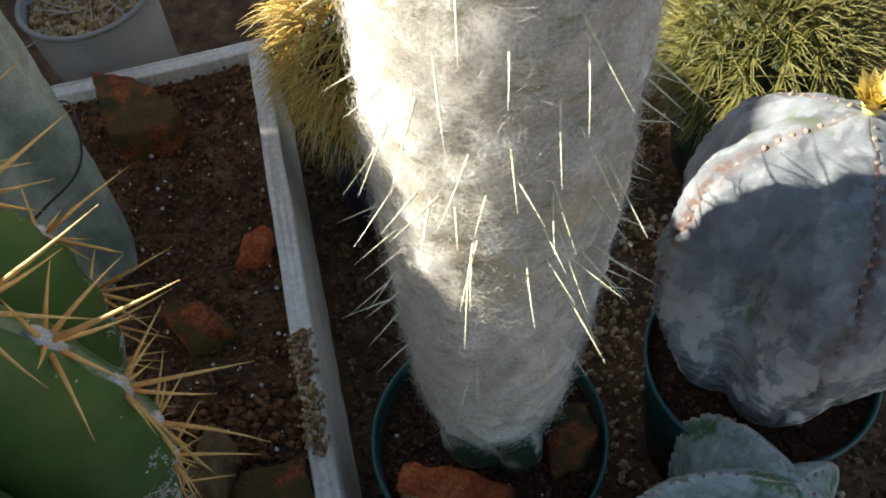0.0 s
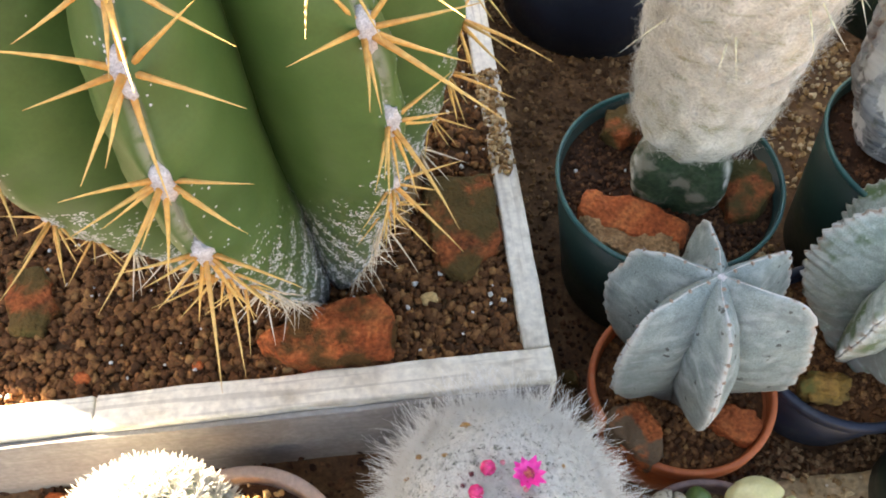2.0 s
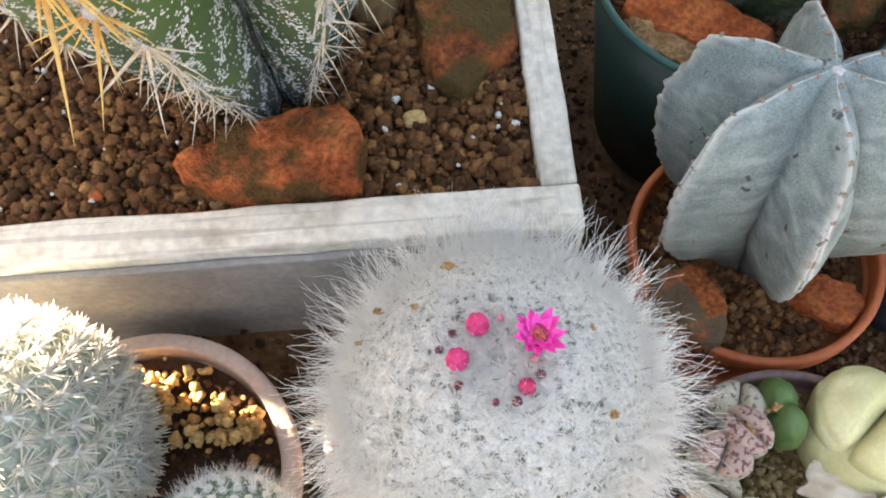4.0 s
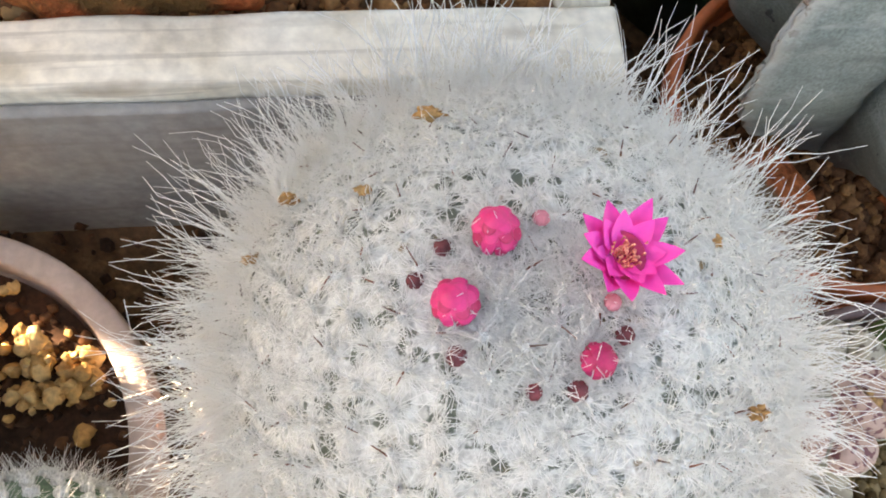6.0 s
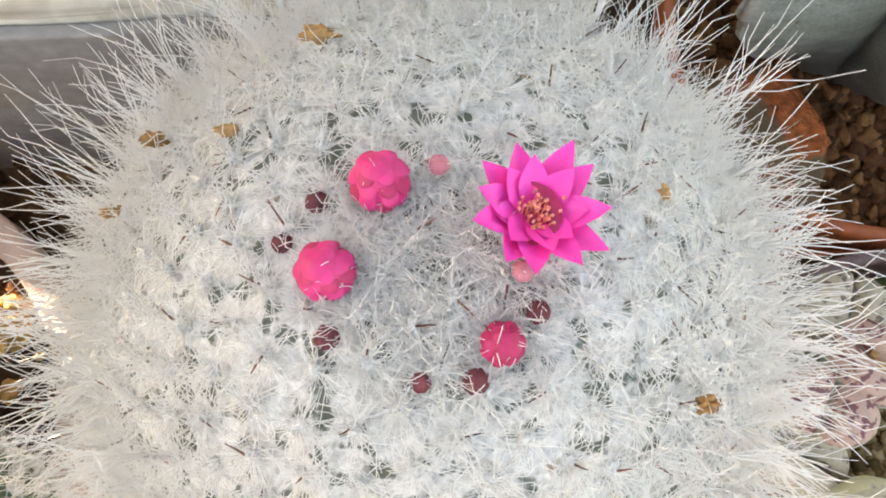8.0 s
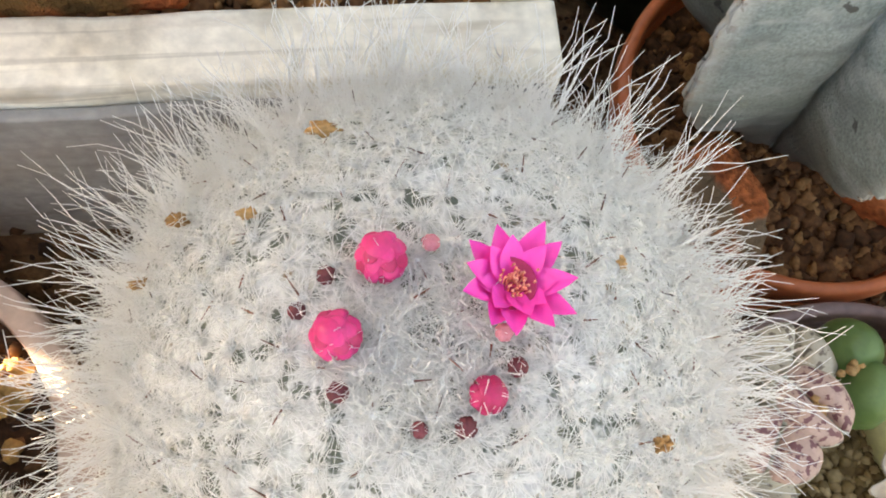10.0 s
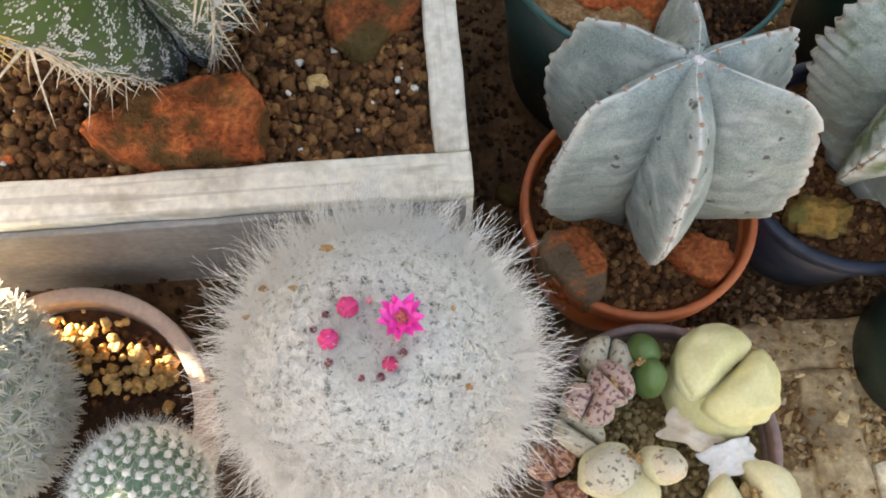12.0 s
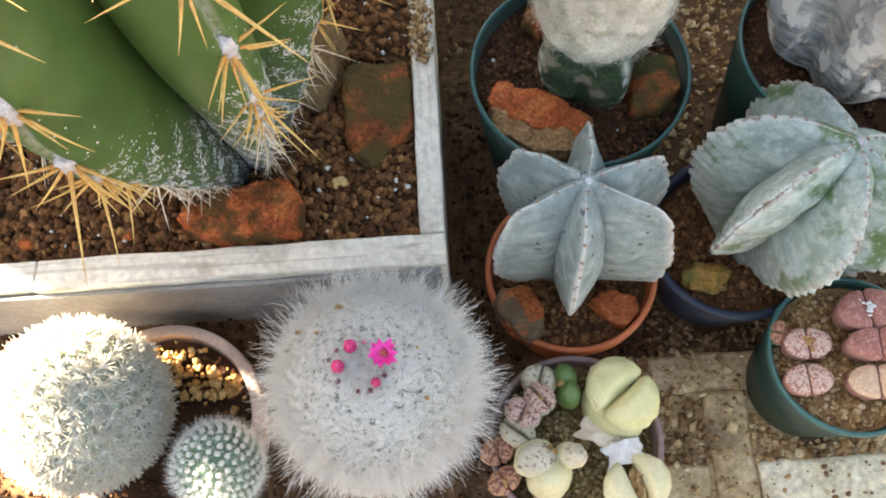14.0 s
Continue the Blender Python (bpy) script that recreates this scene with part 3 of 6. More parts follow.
def fragment(outline, z0, thick, slope=(0, 0), seed=0, rough=0.0030):
    """A broken slab: a rough outline, extruded, with worn edges and an uneven face. slope: rise per metre along x and y."""
    bm = bmesh.new()
    c = np.mean(np.array(outline), 0)
    vs = [bm.verts.new((x, y, z0)) for x, y in outline]
    f = bm.faces.new(vs)
    if f.normal.z > 0:
        f.normal_flip()
    bm.faces.ensure_lookup_table()
    up = bmesh.ops.extrude_face_region(bm, geom=[f])
    for v in up["geom"]:
        if isinstance(v, bmesh.types.BMVert):
            v.co.z += thick
            v.co.x += (c[0] - v.co.x) * 0.06
            v.co.y += (c[1] - v.co.y) * 0.06
    bmesh.ops.recalc_face_normals(bm, faces=bm.faces[:])
    bmesh.ops.bevel(bm, geom=bm.edges[:], offset=0.0035, segments=2, affect="EDGES", profile=0.6)
    bmesh.ops.triangulate(bm, faces=bm.faces[:])
    for _ in range(3):
        long = [e for e in bm.edges if e.calc_length() > 0.005]
        if long:
            bmesh.ops.subdivide_edges(bm, edges=long, cuts=1)
            bmesh.ops.triangulate(bm, faces=[q for q in bm.faces if len(q.verts) > 3])
    for v in bm.verts:
        p = v.co * 90 + Vector((seed, 2 * seed, 0))
        q = v.co * 300 + Vector((seed, 0, 0))
        v.co += Vector((noise.noise(p), noise.noise(p + Vector((7, 0, 0))), 1.2 * noise.noise(p + Vector((0, 7, 0))))) * rough
        v.co += Vector((noise.noise(q), noise.noise(q + Vector((7, 0, 0))), noise.noise(q + Vector((0, 7, 0))))) * rough * 0.35
        v.co.z += (v.co.x - c[0]) * slope[0] + (v.co.y - c[1]) * slope[1]
    g = (np.array([v.co[:] for v in bm.verts]), [tuple(v.index for v in q.verts) for q in bm.faces])
    bm.free()
    return g


PEBBLES = {s: [blob((0, 0, 0), (1, 0.72 + 0.035 * i, 0.62 + 0.04 * ((i * 3) % 8)), s, 0.75, 0.8, seed=i + 1, freq=1.25) for i in range(8)] for s in (1, 2)}


def scatter(points, sizes, sub=1, rs=R):
    """Many small stones in one mesh."""
    verts, faces, n = [], [], 0
    which = rs.randint(0, 8, len(points))
    turns = rs.uniform(0, 2 * np.pi, (len(points), 2))
    for p, s, w, (a, b) in zip(points, sizes, which, turns):
        v, f = PEBBLES[sub][w]
        m = np.array(Euler((b * 0.3, b, a)).to_matrix())
        verts.append((v * s) @ m.T + p)
        faces.append(np.array(f) + n)
        n += len(v)
    return np.concatenate(verts), np.concatenate(faces).tolist()


def ribbed(levels, azimuths, bulge=0.1, half=7, wave=0.0, wave_n=9, gain=None, crest_round=0.10, seed=0, rough=0.0, crest_w=0.2, coarse=0.0, ragged=0.0, coarse_z=70, crease=0.0, sharp=False, swell=0.0, foot_to=0.42):
    """A ribbed plant body. levels: (z, crest radius, valley radius, x, y) from foot to top. Ribs stand at the azimuths, in degrees."""
    lv = np.array(levels, float)
    az = np.radians(sorted(azimuths))
    n = len(az)
    gain = np.ones(n) if gain is None else np.array(gain)
    verts, crest, foot = [], [], []
    z0, z1 = lv[0, 0], lv[-1, 0]
    for li, (z, rc, rv, ox, oy) in enumerate(lv):
        ring = []
        puff = bulge + swell * max(0.0, math.sin(np.pi * (z - z0) / (z1 - z0))) ** 0.7
        for i in range(n):
            a0, a1 = az[i], az[(i + 1) % n] + (2 * np.pi if i == n - 1 else 0)
            mid = (a0 + a1) / 2
            for side in (0, 1):
                ac, rcr, ph = (a0, rc * gain[i], i) if side == 0 else (a1, rc * gain[(i + 1) % n], (i + 1) % n)
                rcr *= 1 + wave * math.sin(wave_n * (z - z0) / (z1 - z0) * 2 * np.pi + ph * 1.7)
                rcr *= 1 + ragged * noise.noise(Vector((z * 420, ph * 9.0 + seed, 0)))
                c = np.array([math.cos(ac), math.sin(ac)]) * rcr
                v = np.array([math.cos(mid), math.sin(mid)]) * rv
                e = v - c
                nrm = np.array([e[1], -e[0]])
                nrm = nrm / (np.linalg.norm(nrm) + 1e-9)
                if nrm @ np.array([math.cos((ac + mid) / 2), math.sin((ac + mid) / 2)]) < 0:
                    nrm = -nrm
                ss = np.linspace(0, 1, half + 1) ** 1.3
                if crease:
                    ss = 0.5 - 0.5 * np.cos(np.pi * np.linspace(0, 1, half + 1))
                ss = ss[:-1] if side == 0 else ss[::-1][:-1]
                for s in ss:
                    p = c + e * s + nrm * puff * rc * math.sin(np.pi * s**0.8)
                    if crease and s > 0.86:
                        p = p * (1 - crease * ((s - 0.86) / 0.14) ** 2)
                    if s < crest_round:
                        p = p * (1 - 0.05 * (1 - s / crest_round) ** 2)
                    ring.append((p[0] + ox, p[1] + oy, z, max(0.0, 1 - s / crest_w)))
        ring = np.array(ring)
        verts.append(ring[:, :3])
        crest.append(ring[:, 3])
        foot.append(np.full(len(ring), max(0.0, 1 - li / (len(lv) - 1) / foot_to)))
    m = len(verts[0])
    v = np.concatenate(verts)
    if rough:
        d = np.array([[noise.noise(Vector(p) * 70 + Vector((seed, k * 5, 0))) for k in range(3)] for p in v])
        v = v + d * rough
    if coarse:
        d = np.array([[noise.noise(Vector((p[0] * 34, p[1] * 34, p[2] * coarse_z)) + Vector((seed, k * 5, 2))) for k in range(3)] for p in v])
        v = v + d * coarse * np.array([1, 1, 0.4])
    f = [(i * m + j, i * m + (j + 1) % m, (i + 1) * m + (j + 1) % m, (i + 1) * m + j) for i in range(len(lv) - 1) for j in range(m)]
    top = (len(lv) - 1) * m
    v = np.concatenate([v, [v[top:].mean(0) + np.array([0, 0, 0.0005])]])
    f += [(top + j, top + (j + 1) % m, len(v) - 1) for j in range(m)]
    return v, f, None, {"crest": np.r_[np.concatenate(crest), 0], "foot": np.r_[np.concatenate(foot), 0], **({"ridge": np.r_[np.concatenate(crest) > 0.999, False]} if sharp else {})}


def dense(levels, k):
    """More levels, smoothly between the given ones."""
    lv = np.array(levels, float)
    t = np.r_[0, np.cumsum(np.linalg.norm(np.diff(lv[:, :2], axis=0), axis=1))]
    s = np.linspace(0, t[-1], k)
    out = np.stack([np.interp(s, t, c) for c in lv.T], 1)
    for _ in range(3):
        out[1:-1] = (out[:-2] + 2 * out[1:-1] + out[2:]) / 4
    return out


def moved(geo, m):
    v = np.asarray(geo[0], float)
    m = np.array(m)
    return (v @ m[:3, :3].T + m[:3, 3], *geo[1:])


def frame_of(normal, up):
    """Columns: right, up, normal."""
    z = Vector(normal).normalized()
    y = (Vector(up) - z * z.dot(Vector(up))).normalized()
    x = y.cross(z)
    return Matrix((x, y, z)).transposed()


# ---- ground ----
GROUND_Z = 0.0


def mound(x, y):
    """Loose soil heaped against the front of the planter."""
    fy = max(0.0, 1 - abs(y + 0.018) / 0.035)
    fx = min(1.0, max(0.0, (-0.02 - x) / 0.03)) * min(1.0, max(0.0, (x + 0.5) / 0.05))
    return 0.040 * fy * fy * (3 - 2 * fy) * fx


def ground_height(x, y):
    return GROUND_Z + mound(x, y) + 0.0035 * noise.noise(Vector((x * 25, y * 25, 0))) + 0.0012 * noise.noise(Vector((x * 120, y * 120, 3)))


line = np.r_[-40, -12, -4, -1.5, -0.8, np.arange(-0.5, 0.701, 0.008), 0.9, 1.5, 4, 12, 40]
gx, gy = np.meshgrid(line, line, indexing="ij")
gz = [ground_height(x, y) if abs(x) < 1 and abs(y) < 1 else GROUND_Z for x, y in zip(gx.ravel(), gy.ravel())]
nl = len(line)
ground = whole("ground", (np.stack([gx.ravel(), gy.ravel(), gz], 1), [(i * nl + j, (i + 1) * nl + j, (i + 1) * nl + j + 1, i * nl + j + 1) for i in range(nl - 1) for j in range(nl - 1)]),
               M_GROUND, "dark brown crumbly soil under the pots", "ground", kind="structure")

# Pots: centre x, y, rim height, rim radius
POTS = {
    "green_a": (0.0885, 0.1010, 0.114, 0.0678),
    "terra": (0.0738, -0.0165, 0.078, 0.0520),
    "navy_a": (0.1775, 0.0010, 0.070, 0.0540),
    "mauve": (0.0650, -0.1190, 0.080, 0.0490),
    "green_c": (0.2245, -0.0810, 0.085, 0.0462),
    "pink": (-0.1745, -0.0925, 0.070, 0.0600),
    "mam": (-0.0450, -0.0830, 0.078, 0.0595),
    "green_b": (0.2510, 0.1010, 0.120, 0.0660),
    "navy_b": (0.1100, 0.3780, 0.130, 0.0850),
    "grey": (-0.1380, 0.5575, 0.140, 0.0580),
    "green_d": (0.3650, 0.3350, 0.090, 0.0650),
}


def clear(x, y, gap=0.004):
    if -0.475 < x < 0.004 and -0.021 < y < 0.492:
        return False
    return all((x - px) ** 2 + (y - py) ** 2 > (0.80 * pr + gap) ** 2 for px, py, _, pr in POTS.values())


# Open-cell cement paver, partly buried
def build_paver():
    """A slab with raised bars round its cells."""
    ob = thing("cement_paver", (0.26, -0.18, 0.0), "weathered beige cement paver with open gravel-filled cells", "paver")
    t = 0.0115
    bars = [((0.126, -0.083), (0.30, -0.056)), ((0.158, -0.300), (0.187, -0.083)), ((0.187, -0.300), (0.42, -0.128)), ((0.100, -0.300), (0.158, -0.128)), ((0.30, -0.083), (0.42, -0.056))]
    for i, (a, b) in enumerate(bars):
        part("raised_bar", boxed((a[0], a[1], -0.02), (b[0] - 0.0005, b[1] - 0.0005, t - 0.007 + 0.0008 * i), 30, 0.0035, 0.0025, seed=i + 3), M_PALECEMENT if i == 2 else M_CEMENT, ob, "paler worn cement" if i == 2 else "")
    part("slab", boxed((0.100, -0.300, -0.03), (0.419, -0.0565, 0.0012), 30, 0.003, 0.0015, seed=12), M_CEMENT, ob)


build_paver()

rs = np.random.RandomState(10)
pts, sizes = [], []
for _ in range(9000):
    x, y = rs.uniform(0.10, 0.32), rs.uniform(-0.20, -0.02)
    bar = (0.126 < x and -0.083 < y < -0.056) or (0.158 < x < 0.187 and y < -0.083) or (x > 0.187 and y < -0.128) or (x < 0.158 and y < -0.128)
    if clear(x, y, 0.0) and (not bar or rs.rand() < (0.04 if x > 0.187 and y < -0.128 else 0.12)):
        s = 0.0007 + 0.0021 * rs.rand() ** 2
        pts.append((x, y, 0.0016 + s * 0.3 + (0.0045 if bar else 0)))
        sizes.append(s)
rs = np.random.RandomState(11)
for _ in range(34000):
    x, y = rs.uniform(-0.34, 0.42), rs.uniform(-0.30, 0.62)
    if not clear(x, y):
        continue
    on_bar = (0.126 < x < 0.42 and -0.083 < y < -0.056) or (0.158 < x < 0.187 and y < -0.083) or (x > 0.187 and y < -0.128) or (0.10 < x < 0.158 and y < -0.128)
    if on_bar and rs.rand() > (0.04 if x > 0.187 and y < -0.128 else 0.10):
        continue
    s = 0.0011 + 0.0026 * rs.rand() ** 2.2
    if x > 0.10 and y < -0.056:
        s *= 1.25
    cell = x > 0.10 and y < -0.056
    pts.append((x, y, (0.0018 if cell else ground_height(x, y)) + s * 0.35 + (0.0055 if on_bar else 0)))
    sizes.append(s)
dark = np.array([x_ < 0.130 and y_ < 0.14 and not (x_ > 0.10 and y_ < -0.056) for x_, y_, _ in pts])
# The window left out of brown stays pale, standing for sunlit gravel there.
brown = ~dark & np.array([y_ > -0.056 and not (0.15 < x_ < 0.31 and 0.04 < y_ < 0.30) for x_, y_, _ in pts])
whole("gravel", scatter(np.array(pts)[~dark & ~brown], np.array(sizes)[~dark & ~brown], 1, rs), M_GRAVEL, "mixed brown and beige gravel on the ground between pots", "gravel", kind="stuff", smooth=False)
whole("brown_grit", scatter(np.array(pts)[brown], np.array(sizes)[brown], 1, rs), M_BROWNGRIT, "brown gritty soil crumbs behind the pots", "grit", kind="stuff", smooth=False)
whole("dark_grit", scatter(np.array(pts)[dark], np.array(sizes)[dark] * 0.8, 1, rs), M_DARKGRAN, "dark brown grit between planter and pots", "grit", kind="stuff", smooth=False)

# ---- unseen walls, added between sun and planter only to shape the shade ----
shade_wall_m = Matrix.Translation((SUN_AZ[0] * 0.93, SUN_AZ[1] * 0.93, 0)) @ Matrix.Rotation(math.atan2(-SUN_AZ[0], SUN_AZ[1]), 4, "Z")
shade_pier = thing("shade_wall_1", tuple(shade_wall_m.translation), "added unseen cement pier with overhanging head, shading planter and pots", "wall", kind="structure")
part("shade_pier", moved(boxed((-0.117, -0.05, -0.02), (0.192, 0.05, 0.888), 10, 0.004, 0.002, 40), shade_wall_m), M_CEMENT, shade_pier)
part("shade_coping", moved(boxed((0.118, -0.049, 0.8885), (0.191, 0.049, 0.925), 6, 0.004, 0.002, 46), shade_wall_m), M_CEMENT, shade_pier)
# Overhang sized to shade the hairy cactus yet leave the white-spined one sunlit.
part("shade_corbel", moved(boxed((-0.172, -0.047, 0.703), (-0.106, 0.047, 0.885), 4, 0.004, 0.002, 42), shade_wall_m), M_CEMENT, shade_pier)
part("shade_parapet", moved(boxed((0.1925, -0.048, -0.02), (0.2395, 0.048, 0.66), 4, 0.004, 0.001, 45), shade_wall_m), M_CEMENT, shade_pier)
whole("shade_wall_2", moved(boxed((0.240, -0.05, -0.02), (0.340, 0.05, 0.92), 10, 0.004, 0.002, 41), shade_wall_m), M_CEMENT, "added unseen cement wall, shading the pots on the right", "wall", kind="structure")
whole("shade_wall_3", moved(boxed((0.341, -0.05, -0.02), (0.720, 0.05, 0.66), 10, 0.004, 0.002, 43), shade_wall_m), M_CEMENT, "added unseen lower cement wall, shading the ground at the back", "wall", kind="structure")
whole("shade_wall_4", moved(boxed((-0.900, -0.05, -0.02), (-0.240, 0.05, 0.70), 10, 0.004, 0.002, 44), shade_wall_m), M_CEMENT, "added unseen cement wall, shading the ground in front", "wall", kind="structure")

# ---- planter box ----
BOX_Z, SOIL_Z = 0.110, 0.103
planter = thing("planter_box", (-0.235, 0.235, 0.0), "white-painted wooden planter box with weathered boards, filled with granules", "planter")
part("front_board", boxed((-0.2400, -0.019, 0.0), (0.0, 0.0, BOX_Z + 0.0005), 20, 0.0015, 0.0010, 1), [M_WOOD], planter)
part("front_board", boxed((-0.470, -0.0185, 0.0), (-0.2406, 0.0, BOX_Z), 20, 0.0015, 0.0010, 2), [M_WOOD], planter)
part("side_board", boxed((-0.0150, 0.0006, 0.0), (-0.0004, 0.4720, BOX_Z - 0.0006), 24, 0.0015, 0.0010, 3), [M_WOODY], planter)
part("side_board", boxed((-0.470, 0.0006, 0.0), (-0.4550, 0.4720, BOX_Z), 24, 0.0015, 0.0006, 4), [M_WOODY], planter)
part("back_board", boxed((-0.470, 0.4726, 0.0), (0.0, 0.4876, BOX_Z), 24, 0.0015, 0.0006, 5), [M_WOOD], planter)
part("front_facing", boxed((-0.470, -0.0225, 0.0), (-0.004, -0.0194, BOX_Z - 0.0045), 22, 0.0008, 0.0005, 6), [M_SIDE], planter, "grey weathered lower facing with dark grain, darkened against bounced light")


def bed_height(x, y):
    return SOIL_Z + 0.0035 * noise.noise(Vector((x * 22, y * 22, 5))) - 0.004 * min(1, max(0, (y - 0.2) / 0.1)) + 0.006 * max(0, 1 - abs(x + 0.014) / 0.02) * max(0, 1 - abs(y - 0.155) / 0.05)


xs, ys = np.linspace(-0.4548, -0.0152, 60), np.linspace(0.0004, 0.4722, 60)
bx, by = np.meshgrid(xs, ys, indexing="ij")
whole("soil_bed", (np.stack([bx.ravel(), by.ravel(), [bed_height(a, b) - 0.002 for a, b in zip(bx.ravel(), by.ravel())]], 1),
      [(i * 60 + j, (i + 1) * 60 + j, (i + 1) * 60 + j + 1, i * 60 + j + 1) for i in range(59) for j in range(59)]), M_GROUND,
      "dark red-brown soil filling the planter box", "soil", kind="stuff")
rs = np.random.RandomState(12)
near_p, near_s, far_p, far_s = [], [], [], []
for _ in range(26000):
    x, y = rs.uniform(-0.32, -0.0155), rs.uniform(0.001, 0.472)
    near = y < 0.17
    if not near and rs.rand() > 0.45:
        continue
    if rs.rand() < 0.35 and near and y > 0.1:
        continue
    s = (0.0011 + 0.0024 * rs.rand() ** 1.8) if near else (0.0008 + 0.0016 * rs.rand() ** 2)
    p = (x, y, bed_height(x, y) + s * rs.uniform(-0.1, 0.8))
    (near_p if near else far_p).append(p)
    (near_s if near else far_s).append(s)
whole("granules", merge([scatter(near_p, near_s, 2, rs), scatter(far_p, far_s, 1, rs)]), M_GRAN, "rust-brown rounded laterite granules covering the planter", "granules", kind="stuff")
# soil crust lying on the side board
rs = np.random.RandomState(13)
cp = [(rs.normal(-0.009, 0.004), rs.uniform(0.115, 0.20), 0) for _ in range(420)]
cp = [(min(-0.001, max(-0.016, x)), y, BOX_Z + rs.uniform(0, 0.003)) for x, y, _ in cp]
whole("soil_crust", scatter(cp, [0.0007 + 0.0017 * rs.rand() ** 2 for _ in cp], 1, rs), M_GRAVEL, "crumbly soil crust spilled over the side board", "soil", kind="stuff")
rs = np.random.RandomState(14)
pp = []
for _ in range(330):
    x, y = rs.uniform(-0.30, -0.018), rs.uniform(0.004, 0.45)
    pp.append((x, y, bed_height(x, y) + 0.0022))
whole("perlite_grains", scatter(pp, [0.0007 + 0.0013 * rs.rand() ** 2 for _ in pp], 1, rs), M_PERLITE, "white perlite grains strewn on the planter soil", "perlite", kind="stuff")
for x, y, s, m, lab in ((-0.1405, 0.0060, 0.0042, M_TANSTONE, "small beige pebble beside the planter edge"), (-0.1270, 0.0045, 0.0036, M_NUGGET, "small ochre pebble beside the planter edge"),
                        (-0.1890, 0.0125, 0.0034, M_BRICKCLEAN, "tiny orange brick chip on the granules"), (-0.062, 0.0385, 0.0050, M_NUGGET, "small ochre pebble on the granules"), (-0.2500, 0.0120, 0.0045, M_BRICKCLEAN, "tiny orange brick chip on the granules")):
    whole("pebble", blob((x, y, bed_height(x, y) + s * 0.55), (s, s * 0.8, s * 0.6), 2, 0.3, 0.8, seed=x * 90), m, lab, "pebble", "loose pebbles")


# ---- broken bricks ----
def brick_piece(outline, z0, thick, slope, mat, label, seed):
    return whole("brick_fragment", fragment(outline, z0, thick, slope, seed), mat, label, "brick", "broken bricks")


brick_piece([(-0.158, 0.016), (-0.134, 0.033), (-0.089, 0.037), (-0.081, 0.026), (-0.0835, 0.004), (-0.104, 0.0015), (-0.140, 0.0025)], 0.094, 0.029, (0.08, 0.05), M_BRICK, "red broken brick with olive moss lying on granules", 2)
brick_piece([(-0.0605, 0.110), (-0.052, 0.118), (-0.0180, 0.117), (-0.0160, 0.099), (-0.0175, 0.062), (-0.042, 0.041), (-0.0580, 0.062)], 0.094, 0.020, (0.0, 0.03), M_BRICKDARK, "dark red mossy brick fragment beside the side board", 5)
brick_piece([(-0.036, 0.287), (-0.0165, 0.289), (-0.0195, 0.266), (-0.047, 0.261)], 0.096, 0.017, (0.1, 0.1), M_BRICKCLEAN, "small orange brick chip beside the side board", 7)
brick_piece([(-0.137, 0.470), (-0.103, 0.456), (-0.069, 0.414), (-0.077, 0.393), (-0.124, 0.395)], 0.094, 0.032, (-0.1, 0.1), M_BRICKDARK, "brown broken brick lying by the back board", 9)
brick_piece([(-0.098, 0.243), (-0.068, 0.238), (-0.046, 0.212), (-0.077, 0.203)], 0.096, 0.020, (0.05, 0.1), M_BRICKDARK, "dark red brick fragment behind the ribbed cactus", 11)
brick_piece([(-0.300, 0.081), (-0.278, 0.083), (-0.266, 0.056), (-0.273, 0.037), (-0.292, 0.041)], 0.094, 0.019, (0.0, 0.0), M_BRICKDARK, "mossy brown brick fragment on the granules", 13)
brick_piece([(-0.086, 0.090), (-0.078, 0.126), (-0.063, 0.147), (-0.055, 0.131), (-0.070, 0.087)], 0.096, 0.030, (0.1, 0.2), M_TANSTONE, "tan upright stone block behind the cactus foot", 15)


